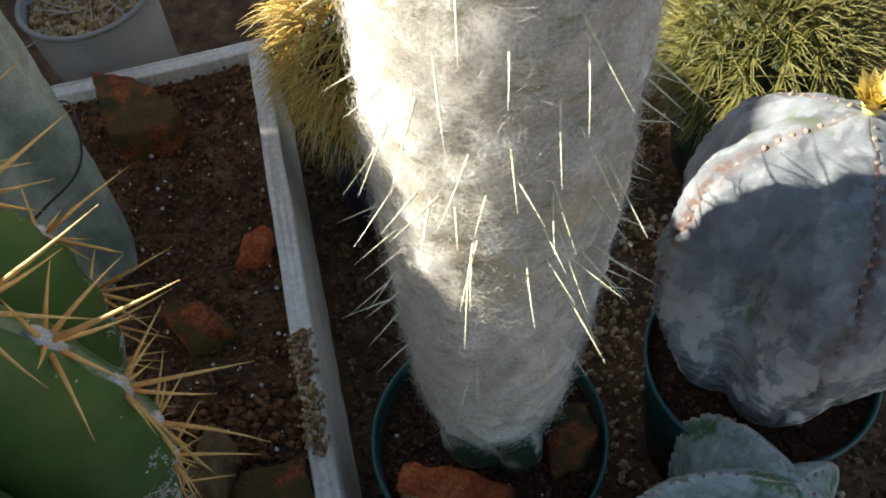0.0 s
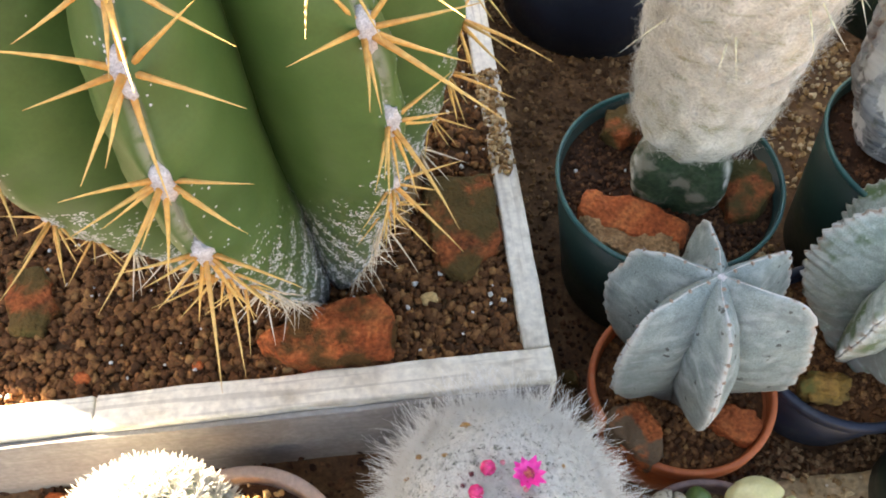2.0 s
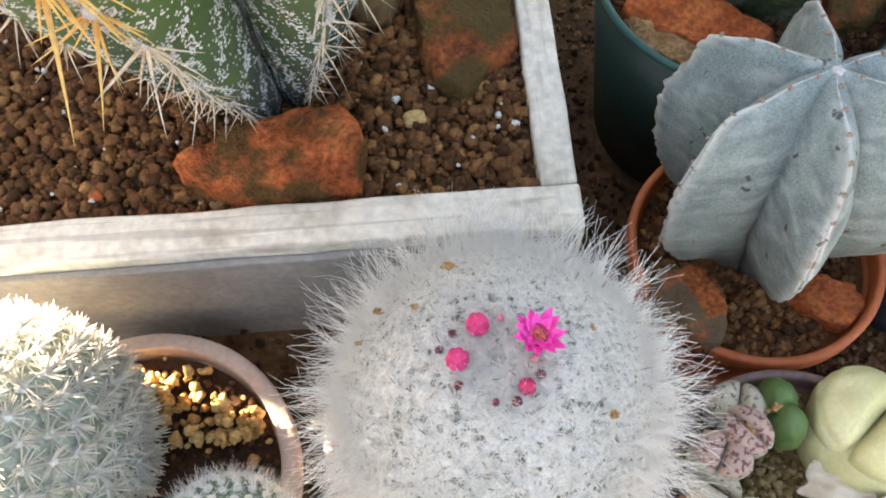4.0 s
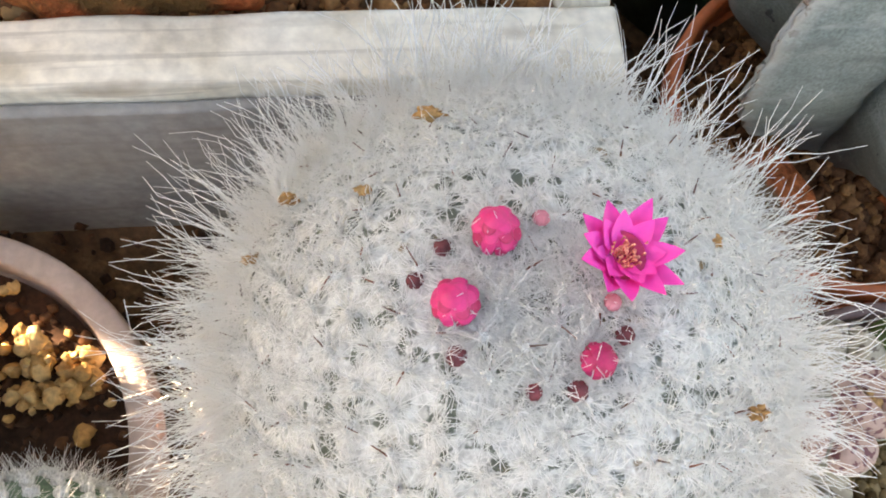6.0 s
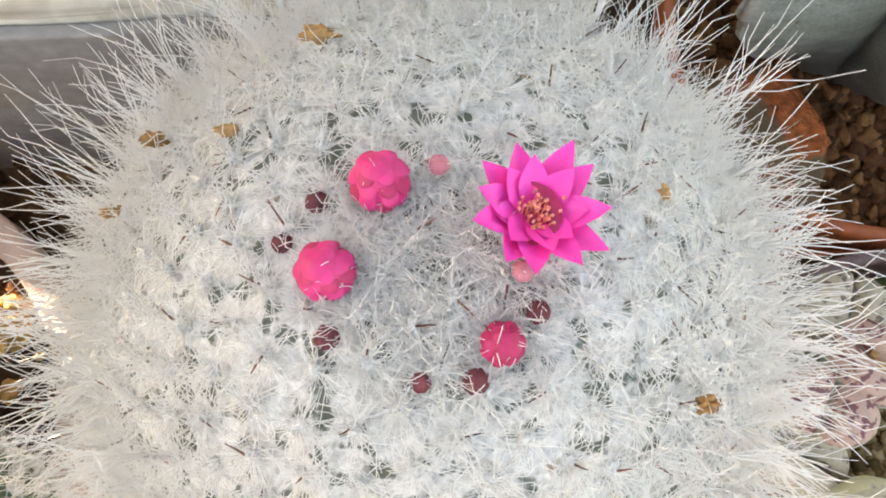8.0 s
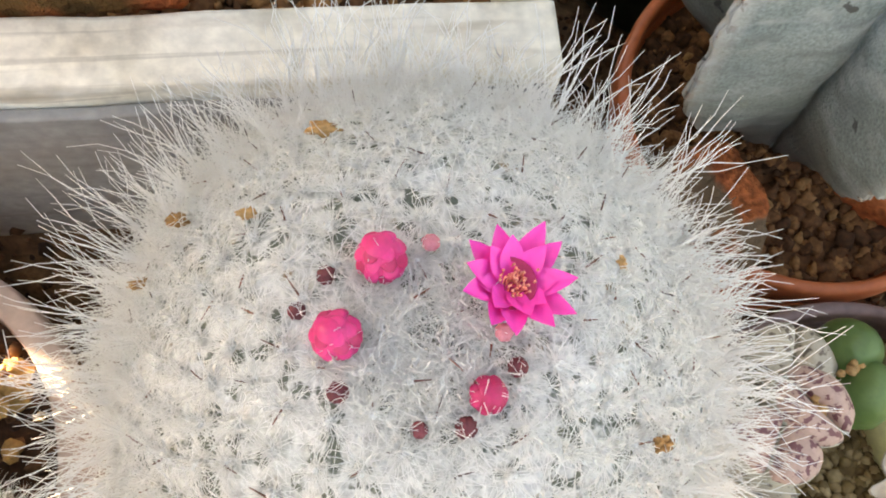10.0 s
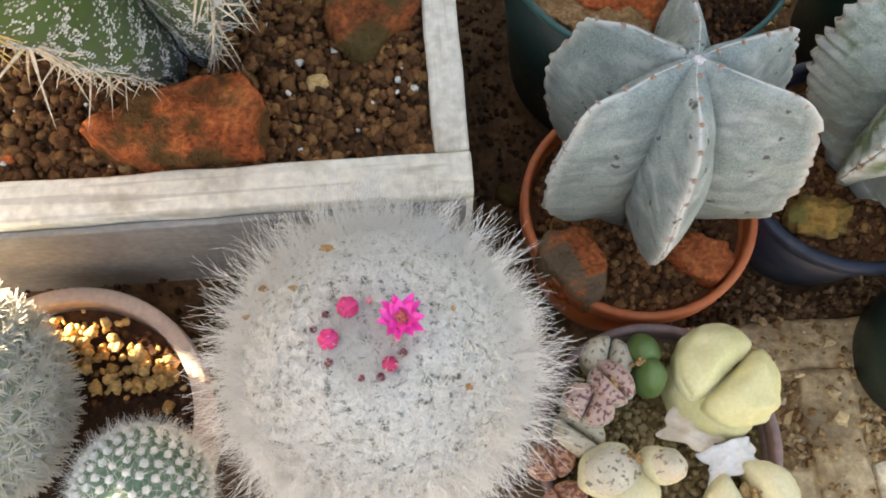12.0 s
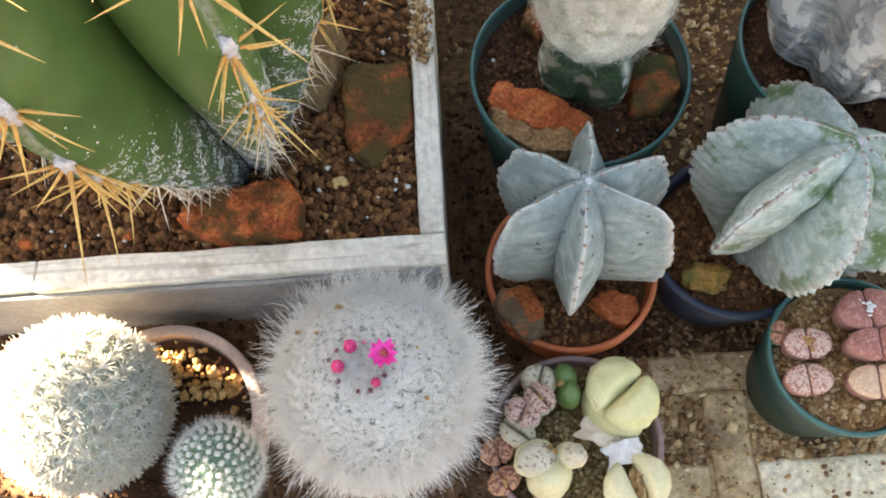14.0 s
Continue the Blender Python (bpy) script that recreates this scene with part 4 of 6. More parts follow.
# ---- pots ----
def pot(key, mat, label, base=0.76, wall=0.0016, lip=0.0008, lip_h=0.004, group="plant pots", soil=0.011, grains=None, soil_label="", seed=1, grain=(0.0009, 0.0024), count=900, sub=1, foot=0.0):
    x, y, h, r = POTS[key]
    ob = thing("plant_pot", (x, y, foot), label, "pot", group)
    rb = r * base
    lh = lip_h
    body = [(0.0005, foot + 0.002), (rb - 0.003, foot + 0.0), (rb, foot + 0.002), (r - lip, h - lh), (r - lip - wall, h - lh), (rb - wall, foot + 0.006), (0.0005, foot + 0.006)]
    part("body", lathe(body, 80, (x, y, 0)), mat, ob)
    w = wall
    rim = [(r - lip - w + 0.0006, h - lh - 0.001), (r - 0.0004, h - lh), (r, h - lh + 0.001), (r, h - 0.0012), (r - 0.0008, h - 0.0002), (r - lip - w + 0.0008, h), (r - lip - w, h - 0.0010), (r - lip - w, h - lh - 0.001)]
    part("rim", lathe(rim, 80, (x, y, 0)), M_GREENRIMLIT if mat is M_GREENPOT else mat, ob)
    if grains is not None:
        rs = np.random.RandomState(seed)
        ri = r - lip - w - 0.0012
        zs = h - soil
        k = 22
        disc = []
        for i in range(k):
            rr = ri * i / (k - 1)
            disc.append((max(rr, 0.0003), zs))
        dv, df = lathe(disc, 40, (x, y, 0))
        dv[:, 2] += [0.0016 * noise.noise(Vector((px * 60, py * 60, seed))) for px, py, _ in dv]
        n = count
        a, q = rs.uniform(0, 2 * np.pi, n), np.sqrt(rs.uniform(0, 1, n)) * (ri - 0.002)
        s = grain[0] + (grain[1] - grain[0]) * rs.rand(n) ** 1.8
        p = np.stack([x + q * np.cos(a), y + q * np.sin(a), zs + s * rs.uniform(-0.1, 0.7, n)], 1)
        whole("potting_soil", merge([(dv, df), scatter(p, s, sub, rs)]), grains, soil_label, "soil", kind="stuff")
    return ob


def perlite_in(key, n, soil, seed):
    x, y, h, r = POTS[key]
    rs = np.random.RandomState(seed)
    a, q = rs.uniform(0, 2 * np.pi, n), np.sqrt(rs.uniform(0.05, 1, n)) * (r - 0.008)
    p = np.stack([x + q * np.cos(a), y + q * np.sin(a), np.full(n, h - soil + 0.0015)], 1)
    whole("perlite_grains", scatter(p, 0.0006 + 0.0011 * rs.rand(n) ** 2, 1, rs), M_PERLITE, "white perlite grains on potting soil", "perlite", kind="stuff")


pot("green_a", M_GREENPOT, "dark green plastic pot holding the woolly column", 0.78, soil=0.014, grains=M_DARKGRAN, soil_label="dark brown potting soil with grit in the green pot", seed=21, count=2600)
perlite_in("green_a", 26, 0.014, 31)
pot("terra", M_TERRA, "orange terracotta-coloured round pot with star cactus", 0.74, 0.0022, 0.0014, 0.010, soil=0.012, grains=M_GRAN, soil_label="rust-brown granules in the orange pot", seed=22, count=1300, sub=2, grain=(0.0012, 0.0030))
pot("navy_a", M_NAVYPOT, "navy blue plastic pot with dusty rim", 0.74, 0.0028, 0.0022, 0.007, soil=0.010, grains=M_GRAN, soil_label="rust-brown granules in the navy pot", seed=23, count=1500, sub=2, grain=(0.0010, 0.0026))
pot("mauve", M_MAUVEPOT, "faded mauve plastic pot planted with living stones", 0.80, 0.0020, 0.0016, 0.008, soil=0.010, grains=M_OLIVEGRIT, soil_label="olive-brown grit around the living stones", seed=24, count=1700)
pot("green_c", M_GREENPOT, "small dark green pot planted with pink living stones", 0.76, 0.0018, 0.0009, 0.005, soil=0.010, grains=M_GRAVEL, soil_label="beige grit in the small green pot", seed=25, count=1300)
pot("pink", M_PINKPOT, "faded pink clay pot with two small cacti", 0.80, 0.0062, 0.0008, 0.010, soil=0.008, grains=M_DARKGRAN, soil_label="dark soil in the pink pot", seed=26, count=700)
pot("mam", M_MAUVEPOT, "grey-mauve plastic pot under the white hairy cactus", 0.78, 0.0030, 0.0016, 0.008, soil=0.010, grains=M_GRAN, soil_label="orange-brown granules under the hairy cactus", seed=27, count=900)
pot("green_b", M_GREENPOT, "dark green plastic pot with large grey cactus", 0.80, soil=0.012, grains=M_DARKGRAN, soil_label="dark potting soil under the large grey cactus", seed=28, count=1200)
pot("navy_b", M_NAVYPOT, "large dark navy pot with golden spined cactus", 0.88, soil=0.014, grains=M_DARKGRAN, soil_label="dark potting soil in the navy pot", seed=29, count=700)
pot("grey", M_GREYPOT, "smooth grey plastic pot with pale rim behind the planter", 0.82, 0.0028, 0.0016, 0.003, soil=0.012, grains=M_GRAVEL, soil_label="brown gravel in the grey pot", seed=30, count=1200, grain=(0.0015, 0.004))
pot("green_d", M_GREENPOT, "dark green pot behind the large grey cactus", 0.80, soil=0.010, grains=M_DARKGRAN, soil_label="dark soil in a back pot", seed=32, count=400)

# ochre nuggets in the pink pot
rs = np.random.RandomState(41)
x0, y0, h0, r0 = POTS["pink"]
np_, ns_ = [], []
for cx, cy, sx, n in ((-0.177, -0.054, 0.0075, 105), (-0.140, -0.071, 0.0085, 115), (-0.160, -0.062, 0.016, 26)):
    for _ in range(n):
        x, y = rs.normal(cx, sx), rs.normal(cy, sx * 0.7)
        if (x - x0) ** 2 + (y - y0) ** 2 < (r0 - 0.010) ** 2:
            np_.append((x, y, h0 - 0.007 + rs.uniform(0, 0.008)))
            ns_.append(0.0009 + 0.0022 * rs.rand() ** 1.6)
whole("ochre_nuggets", scatter(np_, ns_, 2, rs), M_NUGGET, "heap of ochre clay nuggets in the pink pot", "nuggets", kind="stuff")

# bricks in the pots
brick_piece([(0.028, 0.086), (0.036, 0.098), (0.066, 0.088), (0.094, 0.069), (0.088, 0.056), (0.064, 0.060), (0.042, 0.070)], 0.096, 0.016, (0.0, 0.12), M_BRICKCLEAN, "long orange brick fragment with crumbling mortar in the green pot", 21)
whole("mortar_crust", fragment([(0.030, 0.086), (0.052, 0.072), (0.088, 0.058), (0.082, 0.046), (0.062, 0.046), (0.040, 0.058), (0.031, 0.072)], 0.094, 0.015, (0, 0), 22, 0.003), M_MORTAR, "sandy mortar crust on the brick fragment", "mortar")
brick_piece([(0.117, 0.094), (0.124, 0.110), (0.146, 0.104), (0.151, 0.086), (0.134, 0.068), (0.116, 0.068)], 0.096, 0.018, (0.1, 0.1), M_BRICKDARK, "red brick fragment with mossy face in the green pot", 23)
brick_piece([(0.056, 0.140), (0.062, 0.161), (0.085, 0.160), (0.084, 0.140), (0.068, 0.128)], 0.096, 0.017, (0.0, -0.1), M_BRICKDARK, "dull red brick fragment at the green pot's edge", 25)
brick_piece([(0.122, 0.143), (0.132, 0.152), (0.144, 0.130), (0.128, 0.120)], 0.096, 0.013, (0.0, 0.0), M_BRICKDARK, "dark brick fragment at the green pot's edge", 26)
brick_piece([(0.0260, -0.038), (0.030, -0.026), (0.051, -0.028), (0.056, -0.054), (0.046, -0.062), (0.034, -0.054)], 0.062, 0.024, (-0.10, 0.05), M_BRICKWORN, "orange brick chunk with dark edge in the orange pot", 27)
brick_piece([(0.081, -0.036), (0.093, -0.031), (0.112, -0.034), (0.115, -0.046), (0.103, -0.055), (0.087, -0.045)], 0.063, 0.013, (0.0, 0.0), M_BRICKCLEAN, "orange brick chip in the orange pot", 29)
whole("mossy_stone", blob((0.156, -0.0245, 0.066), (0.0125, 0.0085, 0.009), 4, 0.45, 0.6, 31, 1.8, (10, 0, -8)), M_MOSSSTONE, "amber mossy stone in the navy pot", "stone")
brick_piece([(0.128, 0.048), (0.133, 0.056), (0.150, 0.053), (0.148, 0.044)], 0.040, 0.012, (0, 0), M_BRICKCLEAN, "small orange brick chip wedged between pots", 33)
brick_piece([(0.018, 0.020), (0.022, 0.032), (0.033, 0.028), (0.030, 0.016)], -0.004, 0.012, (0, 0), M_BRICKDARK, "small red brick chip on the ground", 35)
brick_piece([(-0.296, -0.050), (-0.298, -0.034), (-0.288, -0.0265), (-0.270, -0.028), (-0.266, -0.042), (-0.276, -0.053)], 0.0, 0.042, (0, 0), M_BRICK, "reddish brick chunk standing beside the planter front", 37)
# ---- large ribbed cactus ----
def profile_points(levels, fracs, r_extra=0.0):
    lv = np.array(levels)
    t = np.r_[0, np.cumsum(np.hypot(np.diff(lv[:, 0]), np.diff(lv[:, 1])))]
    s = np.array(fracs) * t[-1]
    out = np.stack([np.interp(s, t, c) for c in lv.T], 1)
    d = np.stack([np.interp(np.minimum(s + 0.002, t[-1]), t, c) - np.interp(np.maximum(s - 0.002, 0), t, c) for c in lv.T], 1)
    return out, d


def spine_fan(n, length, radius, seed, spread=(48, 80), centrals=1, k=5, bend=0.12, arc=(20, 380)):
    """Spines round an areole, in a frame whose z is outward and y up the rib."""
    rs = np.random.RandomState(seed)
    az = np.radians(np.linspace(arc[0], arc[1], n, endpoint=arc[1] - arc[0] < 360) + rs.uniform(-13, 13, n))
    el = np.radians(rs.uniform(*spread, n))
    w = np.stack([np.cos(az) * np.sin(el), np.sin(az) * np.sin(el), np.cos(el)], 1)
    ln = length * rs.uniform(0.6, 1.0, n)
    for _ in range(centrals):
        e = np.radians(rs.uniform(5, 35))
        a = rs.uniform(-2.2, -0.9)
        w = np.vstack([w, [math.cos(a) * math.sin(e), math.sin(a) * math.sin(e), math.cos(e)]])
        ln = np.r_[ln, length * rs.uniform(1.05, 1.35)]
    rad = radius * (0.7 + 0.3 * ln / ln.max())[:, None]
    return [threads(w[i:i + 1] * 0.001, w[i:i + 1], ln[i:i + 1], bend, rad[i:i + 1], k, 6, 0.0, rs, tip=0.06) for i in range(len(w))]


def fan_mesh(name, geos, mat):
    """A fan as single spines: a mesh and its geometry for each."""
    out = []
    for geo in geos:
        me = mesh_of(name, geo[0], geo[1])
        at = me.attributes.new("along", "FLOAT", "POINT")
        at.data.foreach_set("value", np.asarray(geo[3]["along"], np.float32))
        me.materials.append(mat)
        out.append((me, geo))
    return out


CX, CY = -0.140, 0.094
BIG_AZ = [-91 + 45 * i for i in range(8)]
BIG_GAIN = [1.0, 0.93, 0.95, 0.97, 1.0, 1.0, 0.98, 0.97]
BIG = [(0.094, 0.024, 0.019, -0.123, 0.072), (0.106, 0.030, 0.021, -0.1235, 0.072), (0.146, 0.051, 0.029, -0.127, 0.072), (0.172, 0.065, 0.036, -0.129, 0.072), (0.208, 0.0785, 0.044, -0.1315, 0.072), (0.234, 0.0915, 0.050, -0.1345, 0.072),
       (0.257, 0.0995, 0.055, -0.1365, 0.072), (0.278, 0.1045, 0.058, -0.138, 0.072), (0.300, 0.1055, 0.060, -0.139, 0.072), (0.3185, 0.104, 0.060, -0.1395, 0.072), (0.337, 0.100, 0.058, -0.140, 0.072), (0.354, 0.094, 0.054, -0.140, 0.072),
       (0.375, 0.082, 0.048, -0.140, 0.072), (0.392, 0.065, 0.040, -0.140, 0.072), (0.402, 0.046, 0.030, -0.140, 0.072), (0.409, 0.026, 0.018, -0.140, 0.072), (0.407, 0.010, 0.008, -0.140, 0.072)]
big_levels = dense([(z, rc, rv * 0.93, x, y) for z, rc, rv, x, y in BIG], 64)
barrel = thing("barrel_cactus", (-0.123, 0.072, 0.098), "large green ribbed barrel cactus with long golden spines", "cactus")
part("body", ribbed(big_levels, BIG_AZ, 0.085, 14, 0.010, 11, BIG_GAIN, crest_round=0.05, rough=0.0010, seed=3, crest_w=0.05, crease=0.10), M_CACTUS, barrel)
rs = np.random.RandomState(51)
FANS = [fan_mesh("spine", spine_fan(7, 0.042, 0.00142, 60 + i), M_SPINE) for i in range(5)]
LOWFANS = [fan_mesh("spine", spine_fan(8, 0.021, 0.00060, 70 + i, (40, 85), 1, arc=(165, 375)), M_PALESPINE) for i in range(4)]
MIDFANS = [fan_mesh("spine", spine_fan(8, 0.037, 0.00122, 80 + i, (45, 82), 1, arc=(165, 375)), M_SPINE) for i in range(4)]
TOPFANS = [fan_mesh("spine", spine_fan(9, 0.048, 0.00150, 90 + i, (12, 55), 2), M_SPINE) for i in range(4)]


def wool_mesh(name, size, mat, seed):
    v, f = blob((0, 0, 0), size, 3, 0.35, 0.9, seed, 2.2)
    me = mesh_of(name, v, f)
    me.materials.append(mat)
    return me


WOOLS = [wool_mesh("areole", (0.0040, 0.0080, 0.0040), M_WOOL, i) for i in range(3)]
# Top areoles take the paler tan wool, sunlight put into their colour.
TOPWOOLS = [wool_mesh("areole", (0.0052, 0.0062, 0.0050), M_TANWOOL, i + 5) for i in range(3)]
LOWWOOLS = [wool_mesh("areole", (0.0019, 0.0026, 0.0018), M_WOOL, i + 9) for i in range(3)]


def add_areole(parent, place, normal, up, wool, fan, scale=1.0, single=False):
    m = frame_of(normal, up).to_4x4()
    m.translation = Vector(place) - Vector(ROOTS[parent])
    a = new("areole", wool)
    a.parent = parent
    a.matrix_basis = m @ Matrix.Scale(scale, 4)
    turn = pose(0, 0, 0, 0, 0, float(R.uniform(-25, 25)))
    for me, geo in fan:
        if single:
            s = new("spine", me)
            s.parent = a
            s.matrix_basis = turn
        else:
            joined.setdefault(me.materials[0], []).append(moved(geo, Matrix.Translation(Vector(ROOTS[parent])) @ a.matrix_basis @ turn))
    return a


joined = {}
# heights of the areoles along three kinds of rib
RIB_Z = ([0.116, 0.130, 0.146, 0.159, 0.172, 0.190, 0.208, 0.234, 0.257, 0.278, 0.3185, 0.354, 0.376, 0.391, 0.402],
         [0.115, 0.128, 0.141, 0.158, 0.176, 0.195, 0.215, 0.236, 0.2577, 0.2975, 0.337, 0.368, 0.386, 0.399],
         [0.115, 0.130, 0.148, 0.165, 0.182, 0.200, 0.222, 0.250, 0.280, 0.310, 0.347, 0.372, 0.388, 0.400])
below_top = big_levels[:int(np.argmax(big_levels[:, 0]))]
for i, az in enumerate(BIG_AZ):
    a = radians(az)
    for k, z in enumerate(RIB_Z[i % 3]):
        _, rc, rv, ox, oy = (np.interp(z, below_top[:, 0], c_) for c_ in below_top.T)
        rc *= BIG_GAIN[i] * 0.958
        d_r = (np.interp(z + 0.003, below_top[:, 0], below_top[:, 1]) - np.interp(z - 0.003, below_top[:, 0], below_top[:, 1])) / 0.006
        p = Vector((ox + rc * math.cos(a), oy + rc * math.sin(a), z))
        up = Vector((d_r * math.cos(a), d_r * math.sin(a), 1)).normalized()
        n = Vector((math.cos(a), math.sin(a), 0))
        n = (n - up * n.dot(up)).normalized()
        if z < 0.200:
            add_areole(barrel, p, n, up, LOWWOOLS[k % 3], LOWFANS[(k + i) % 4], 0.55 + 3.5 * (z - 0.115))
        elif z < 0.222:
            add_areole(barrel, p, n, up, LOWWOOLS[k % 3], LOWFANS[(k + i) % 4], 1.15)
        elif z < 0.330:
            add_areole(barrel, p, n, up, WOOLS[k % 3], MIDFANS[(k + i) % 4], 0.62 if z < 0.25 else 0.82 if z < 0.27 else 1.0, i < 3)
        elif z < 0.382:
            add_areole(barrel, p, n, up, WOOLS[k % 3], FANS[(k + 2 * i) % 5], 1.0, i < 3)
        else:
            add_areole(barrel, p, n * 0.6 + Vector((0, 0, 0.7)), up, TOPWOOLS[k % 3], TOPFANS[(k + i) % 4], 0.9 if z < 0.39 else 0.75)
for i in range(7):
    a = i * 2.4
    q = Vector((CX + 0.009 * math.cos(a), CY - 0.030 + 0.009 * math.sin(a), 0.407))
    add_areole(barrel, q, Vector((0.25 * math.cos(a), 0.25 * math.sin(a), 1)), Vector((-math.sin(a), math.cos(a), 0.1)), TOPWOOLS[i % 3], TOPFANS[i % 4], 1.0)
for mat_, geos_ in joined.items():
    part("spine_cover", merge(geos_), mat_, barrel, "bristling further spines", kind="stuff")
part("dried_flower", blob((CX - 0.004, CY - 0.022, 0.415), (0.009, 0.009, 0.011), 3, 0.4, 1, 6, 2), M_TANWOOL, barrel, "tan woolly dried flower remains")

# white waxy flecks: dense round the foot, in patches by the areoles
bodyv, bodyf, _, _ = ribbed(big_levels, BIG_AZ, 0.085, 14, 0.010, 11, BIG_GAIN, crest_round=0.05, rough=0.0010, seed=3, crest_w=0.05, crease=0.10)
bodyv = np.asarray(bodyv)
fl_p, fl_n = [], []
m_ring = 8 * 28
ref = bodyv[list(bodyf[20 * m_ring])]
ref_n = np.cross(ref[1] - ref[0], ref[3] - ref[0])
FLIP = 1.0 if ref_n @ (ref[0] - np.array([-0.13, 0.072, ref[0][2]])) > 0 else -1.0
for n_try in range(240000):
    j = rs.randint(0, (len(bodyf) - m_ring) // 2 if n_try % 8 else len(bodyf) - m_ring)
    f = bodyf[j]
    p4 = bodyv[list(f)]
    u, v = rs.rand(2)
    p = p4[0] * (1 - u) * (1 - v) + p4[1] * u * (1 - v) + p4[2] * u * v + p4[3] * (1 - u) * v
    col = j % 28
    s = 0.5 - 0.5 * math.cos(math.pi * min(col, 28 - col) / 14)
    g = noise.noise(Vector((p[0] * 60, p[1] * 60, p[2] * 150)))
    low = (0.305 - 0.078 * min(1.0, s * 1.3) + 0.020 * g - p[2]) / 0.040
    band = 0.5 + 0.5 * math.sin((s * 7.5 + p[2] * 34 + 0.30 * g) * 2 * math.pi)
    want = min(1.0, max(0.0, low)) * (0.05 + 0.95 * band**4) * (0.9 + 0.7 * g)
    if p[2] > 0.2:
        want = max(want, 0.5 if (g > 0.17 and s < 0.20) else 0.0, 0.006 if s < 0.8 else 0)
    # Fewer flecks lowest down, darkening the foot as the overhang's shade would.
    if p[2] < 0.19:
        want *= 0.30 + 0.70 * max(0.0, (p[2] - 0.10) / 0.09)
    if rs.rand() < want:
        nrm = np.cross(p4[1] - p4[0], p4[3] - p4[0])
        nrm /= np.linalg.norm(nrm) + 1e-12
        nrm = nrm * FLIP
        fl_p.append(p + nrm * 0.00008)
        fl_n.append(nrm)
fl_p, fl_n = np.array(fl_p), np.array(fl_n)
ux = np.cross(fl_n, [0.1, 0.2, 1.0])
ux /= np.linalg.norm(ux, axis=1, keepdims=True)
uy = np.cross(fl_n, ux)
size = rs.uniform(0.00034, 0.00064, len(fl_p))[:, None]
ring = [fl_p + size * (math.cos(a) * ux + 0.95 * math.sin(a) * uy) for a in np.arange(5) * 2 * np.pi / 5]
fv = np.stack(ring + [fl_p + fl_n * 0.00025], 1).reshape(-1, 3)
ff = [(6 * i + a, 6 * i + (a + 1) % 5, 6 * i + 5) for i in range(len(fl_p)) for a in range(5)]
part("fleck_cover", (fv, ff), M_FLECK, barrel, "white waxy flecks on the green skin", kind="stuff")

# ---- grey-green column at the back of the planter ----
column = thing("columnar_cactus", (-0.150, 0.300, 0.096), "tall blue-green mottled columnar cactus tied with dark wire", "cactus")
col_lv = dense([(0.096, 0.036, 0.026, -0.150, 0.300), (0.13, 0.046, 0.032, -0.152, 0.300), (0.22, 0.052, 0.036, -0.153, 0.300), (0.32, 0.053, 0.037, -0.153, 0.300), (0.42, 0.049, 0.034, -0.153, 0.30), (0.455, 0.034, 0.024, -0.153, 0.30), (0.47, 0.012, 0.010, -0.153, 0.30)], 40)
part("body", ribbed(col_lv, [-80, -8, 64, 136, 208], 0.12, 8, crest_round=0.3, rough=0.0018, seed=8), M_COLUMN, column)
a = np.linspace(0, 2 * np.pi, 60)
wire = np.stack([-0.153 + 0.0525 * np.cos(a), 0.300 + 0.0525 * np.sin(a), 0.215 + 0.008 * np.sin(a * 2 + 1) + 0.004 * np.sin(a * 5)], 1)[None]
whole("wire_tie", tubes(wire, np.full((1, 60), 0.0008), 6), M_WIRE, "thin dark wire looped round the column", "wire")

# ---- woolly column ----
GX, GY = 0.0925, 0.1040
woolly = thing("woolly_cactus", (GX, GY, 0.098), "tall white woolly column cactus grafted on a stub", "cactus")
stock_lv = dense([(0.096, 0.022, 0.013, GX, GY - 0.006), (0.108, 0.029, 0.016, GX, GY - 0.006), (0.122, 0.032, 0.016, GX, GY - 0.005), (0.138, 0.032, 0.017, GX, GY - 0.003), (0.152, 0.027, 0.017, GX, GY), (0.164, 0.018, 0.014, GX, GY)], 22)
part("graft_stock", ribbed(stock_lv, [-52, 68, 188], 0.12, 10, crest_round=0.25, rough=0.0030, seed=4, crest_w=0.16), M_STOCK, woolly, "dark green three-cornered graft stock with scarred corners")
fz = np.array([(0.149, 0.012), (0.152, 0.021), (0.159, 0.029), (0.170, 0.0345), (0.184, 0.0370), (0.202, 0.0385), (0.240, 0.0425), (0.290, 0.0465), (0.340, 0.0490), (0.420, 0.0505), (0.520, 0.0490), (0.590, 0.044), (0.620, 0.028), (0.630, 0.008)])
zz = np.r_[np.linspace(0.149, 0.16, 8), np.linspace(0.1625, 0.63, 190)]
stem = lathe(np.stack([np.interp(zz, fz[:, 0], fz[:, 1]), zz], 1), 128, (GX, GY, 0))
sv = np.array(stem[0])
sv[:, 2] = 0.147 + (sv[:, 2] - 0.149) * 0.95
rad = sv - np.array([GX, GY, 0])
rad[:, 2] = 0
rad /= np.linalg.norm(rad, axis=1, keepdims=True)
bump = np.array([noise.noise(Vector((p[0] * 45, p[1] * 45, p[2] * 45))) * 0.0026 + noise.noise(Vector((p[0] * 130, p[1] * 130, p[2] * 110))) * 0.0030 for p in sv])


def lean(v):
    """The stem leans back and a little to the side as it rises."""
    h = np.maximum(0.0, v[:, 2:3] - 0.147)
    return v + h * np.array([[0.088, 0.118, 0.0]])


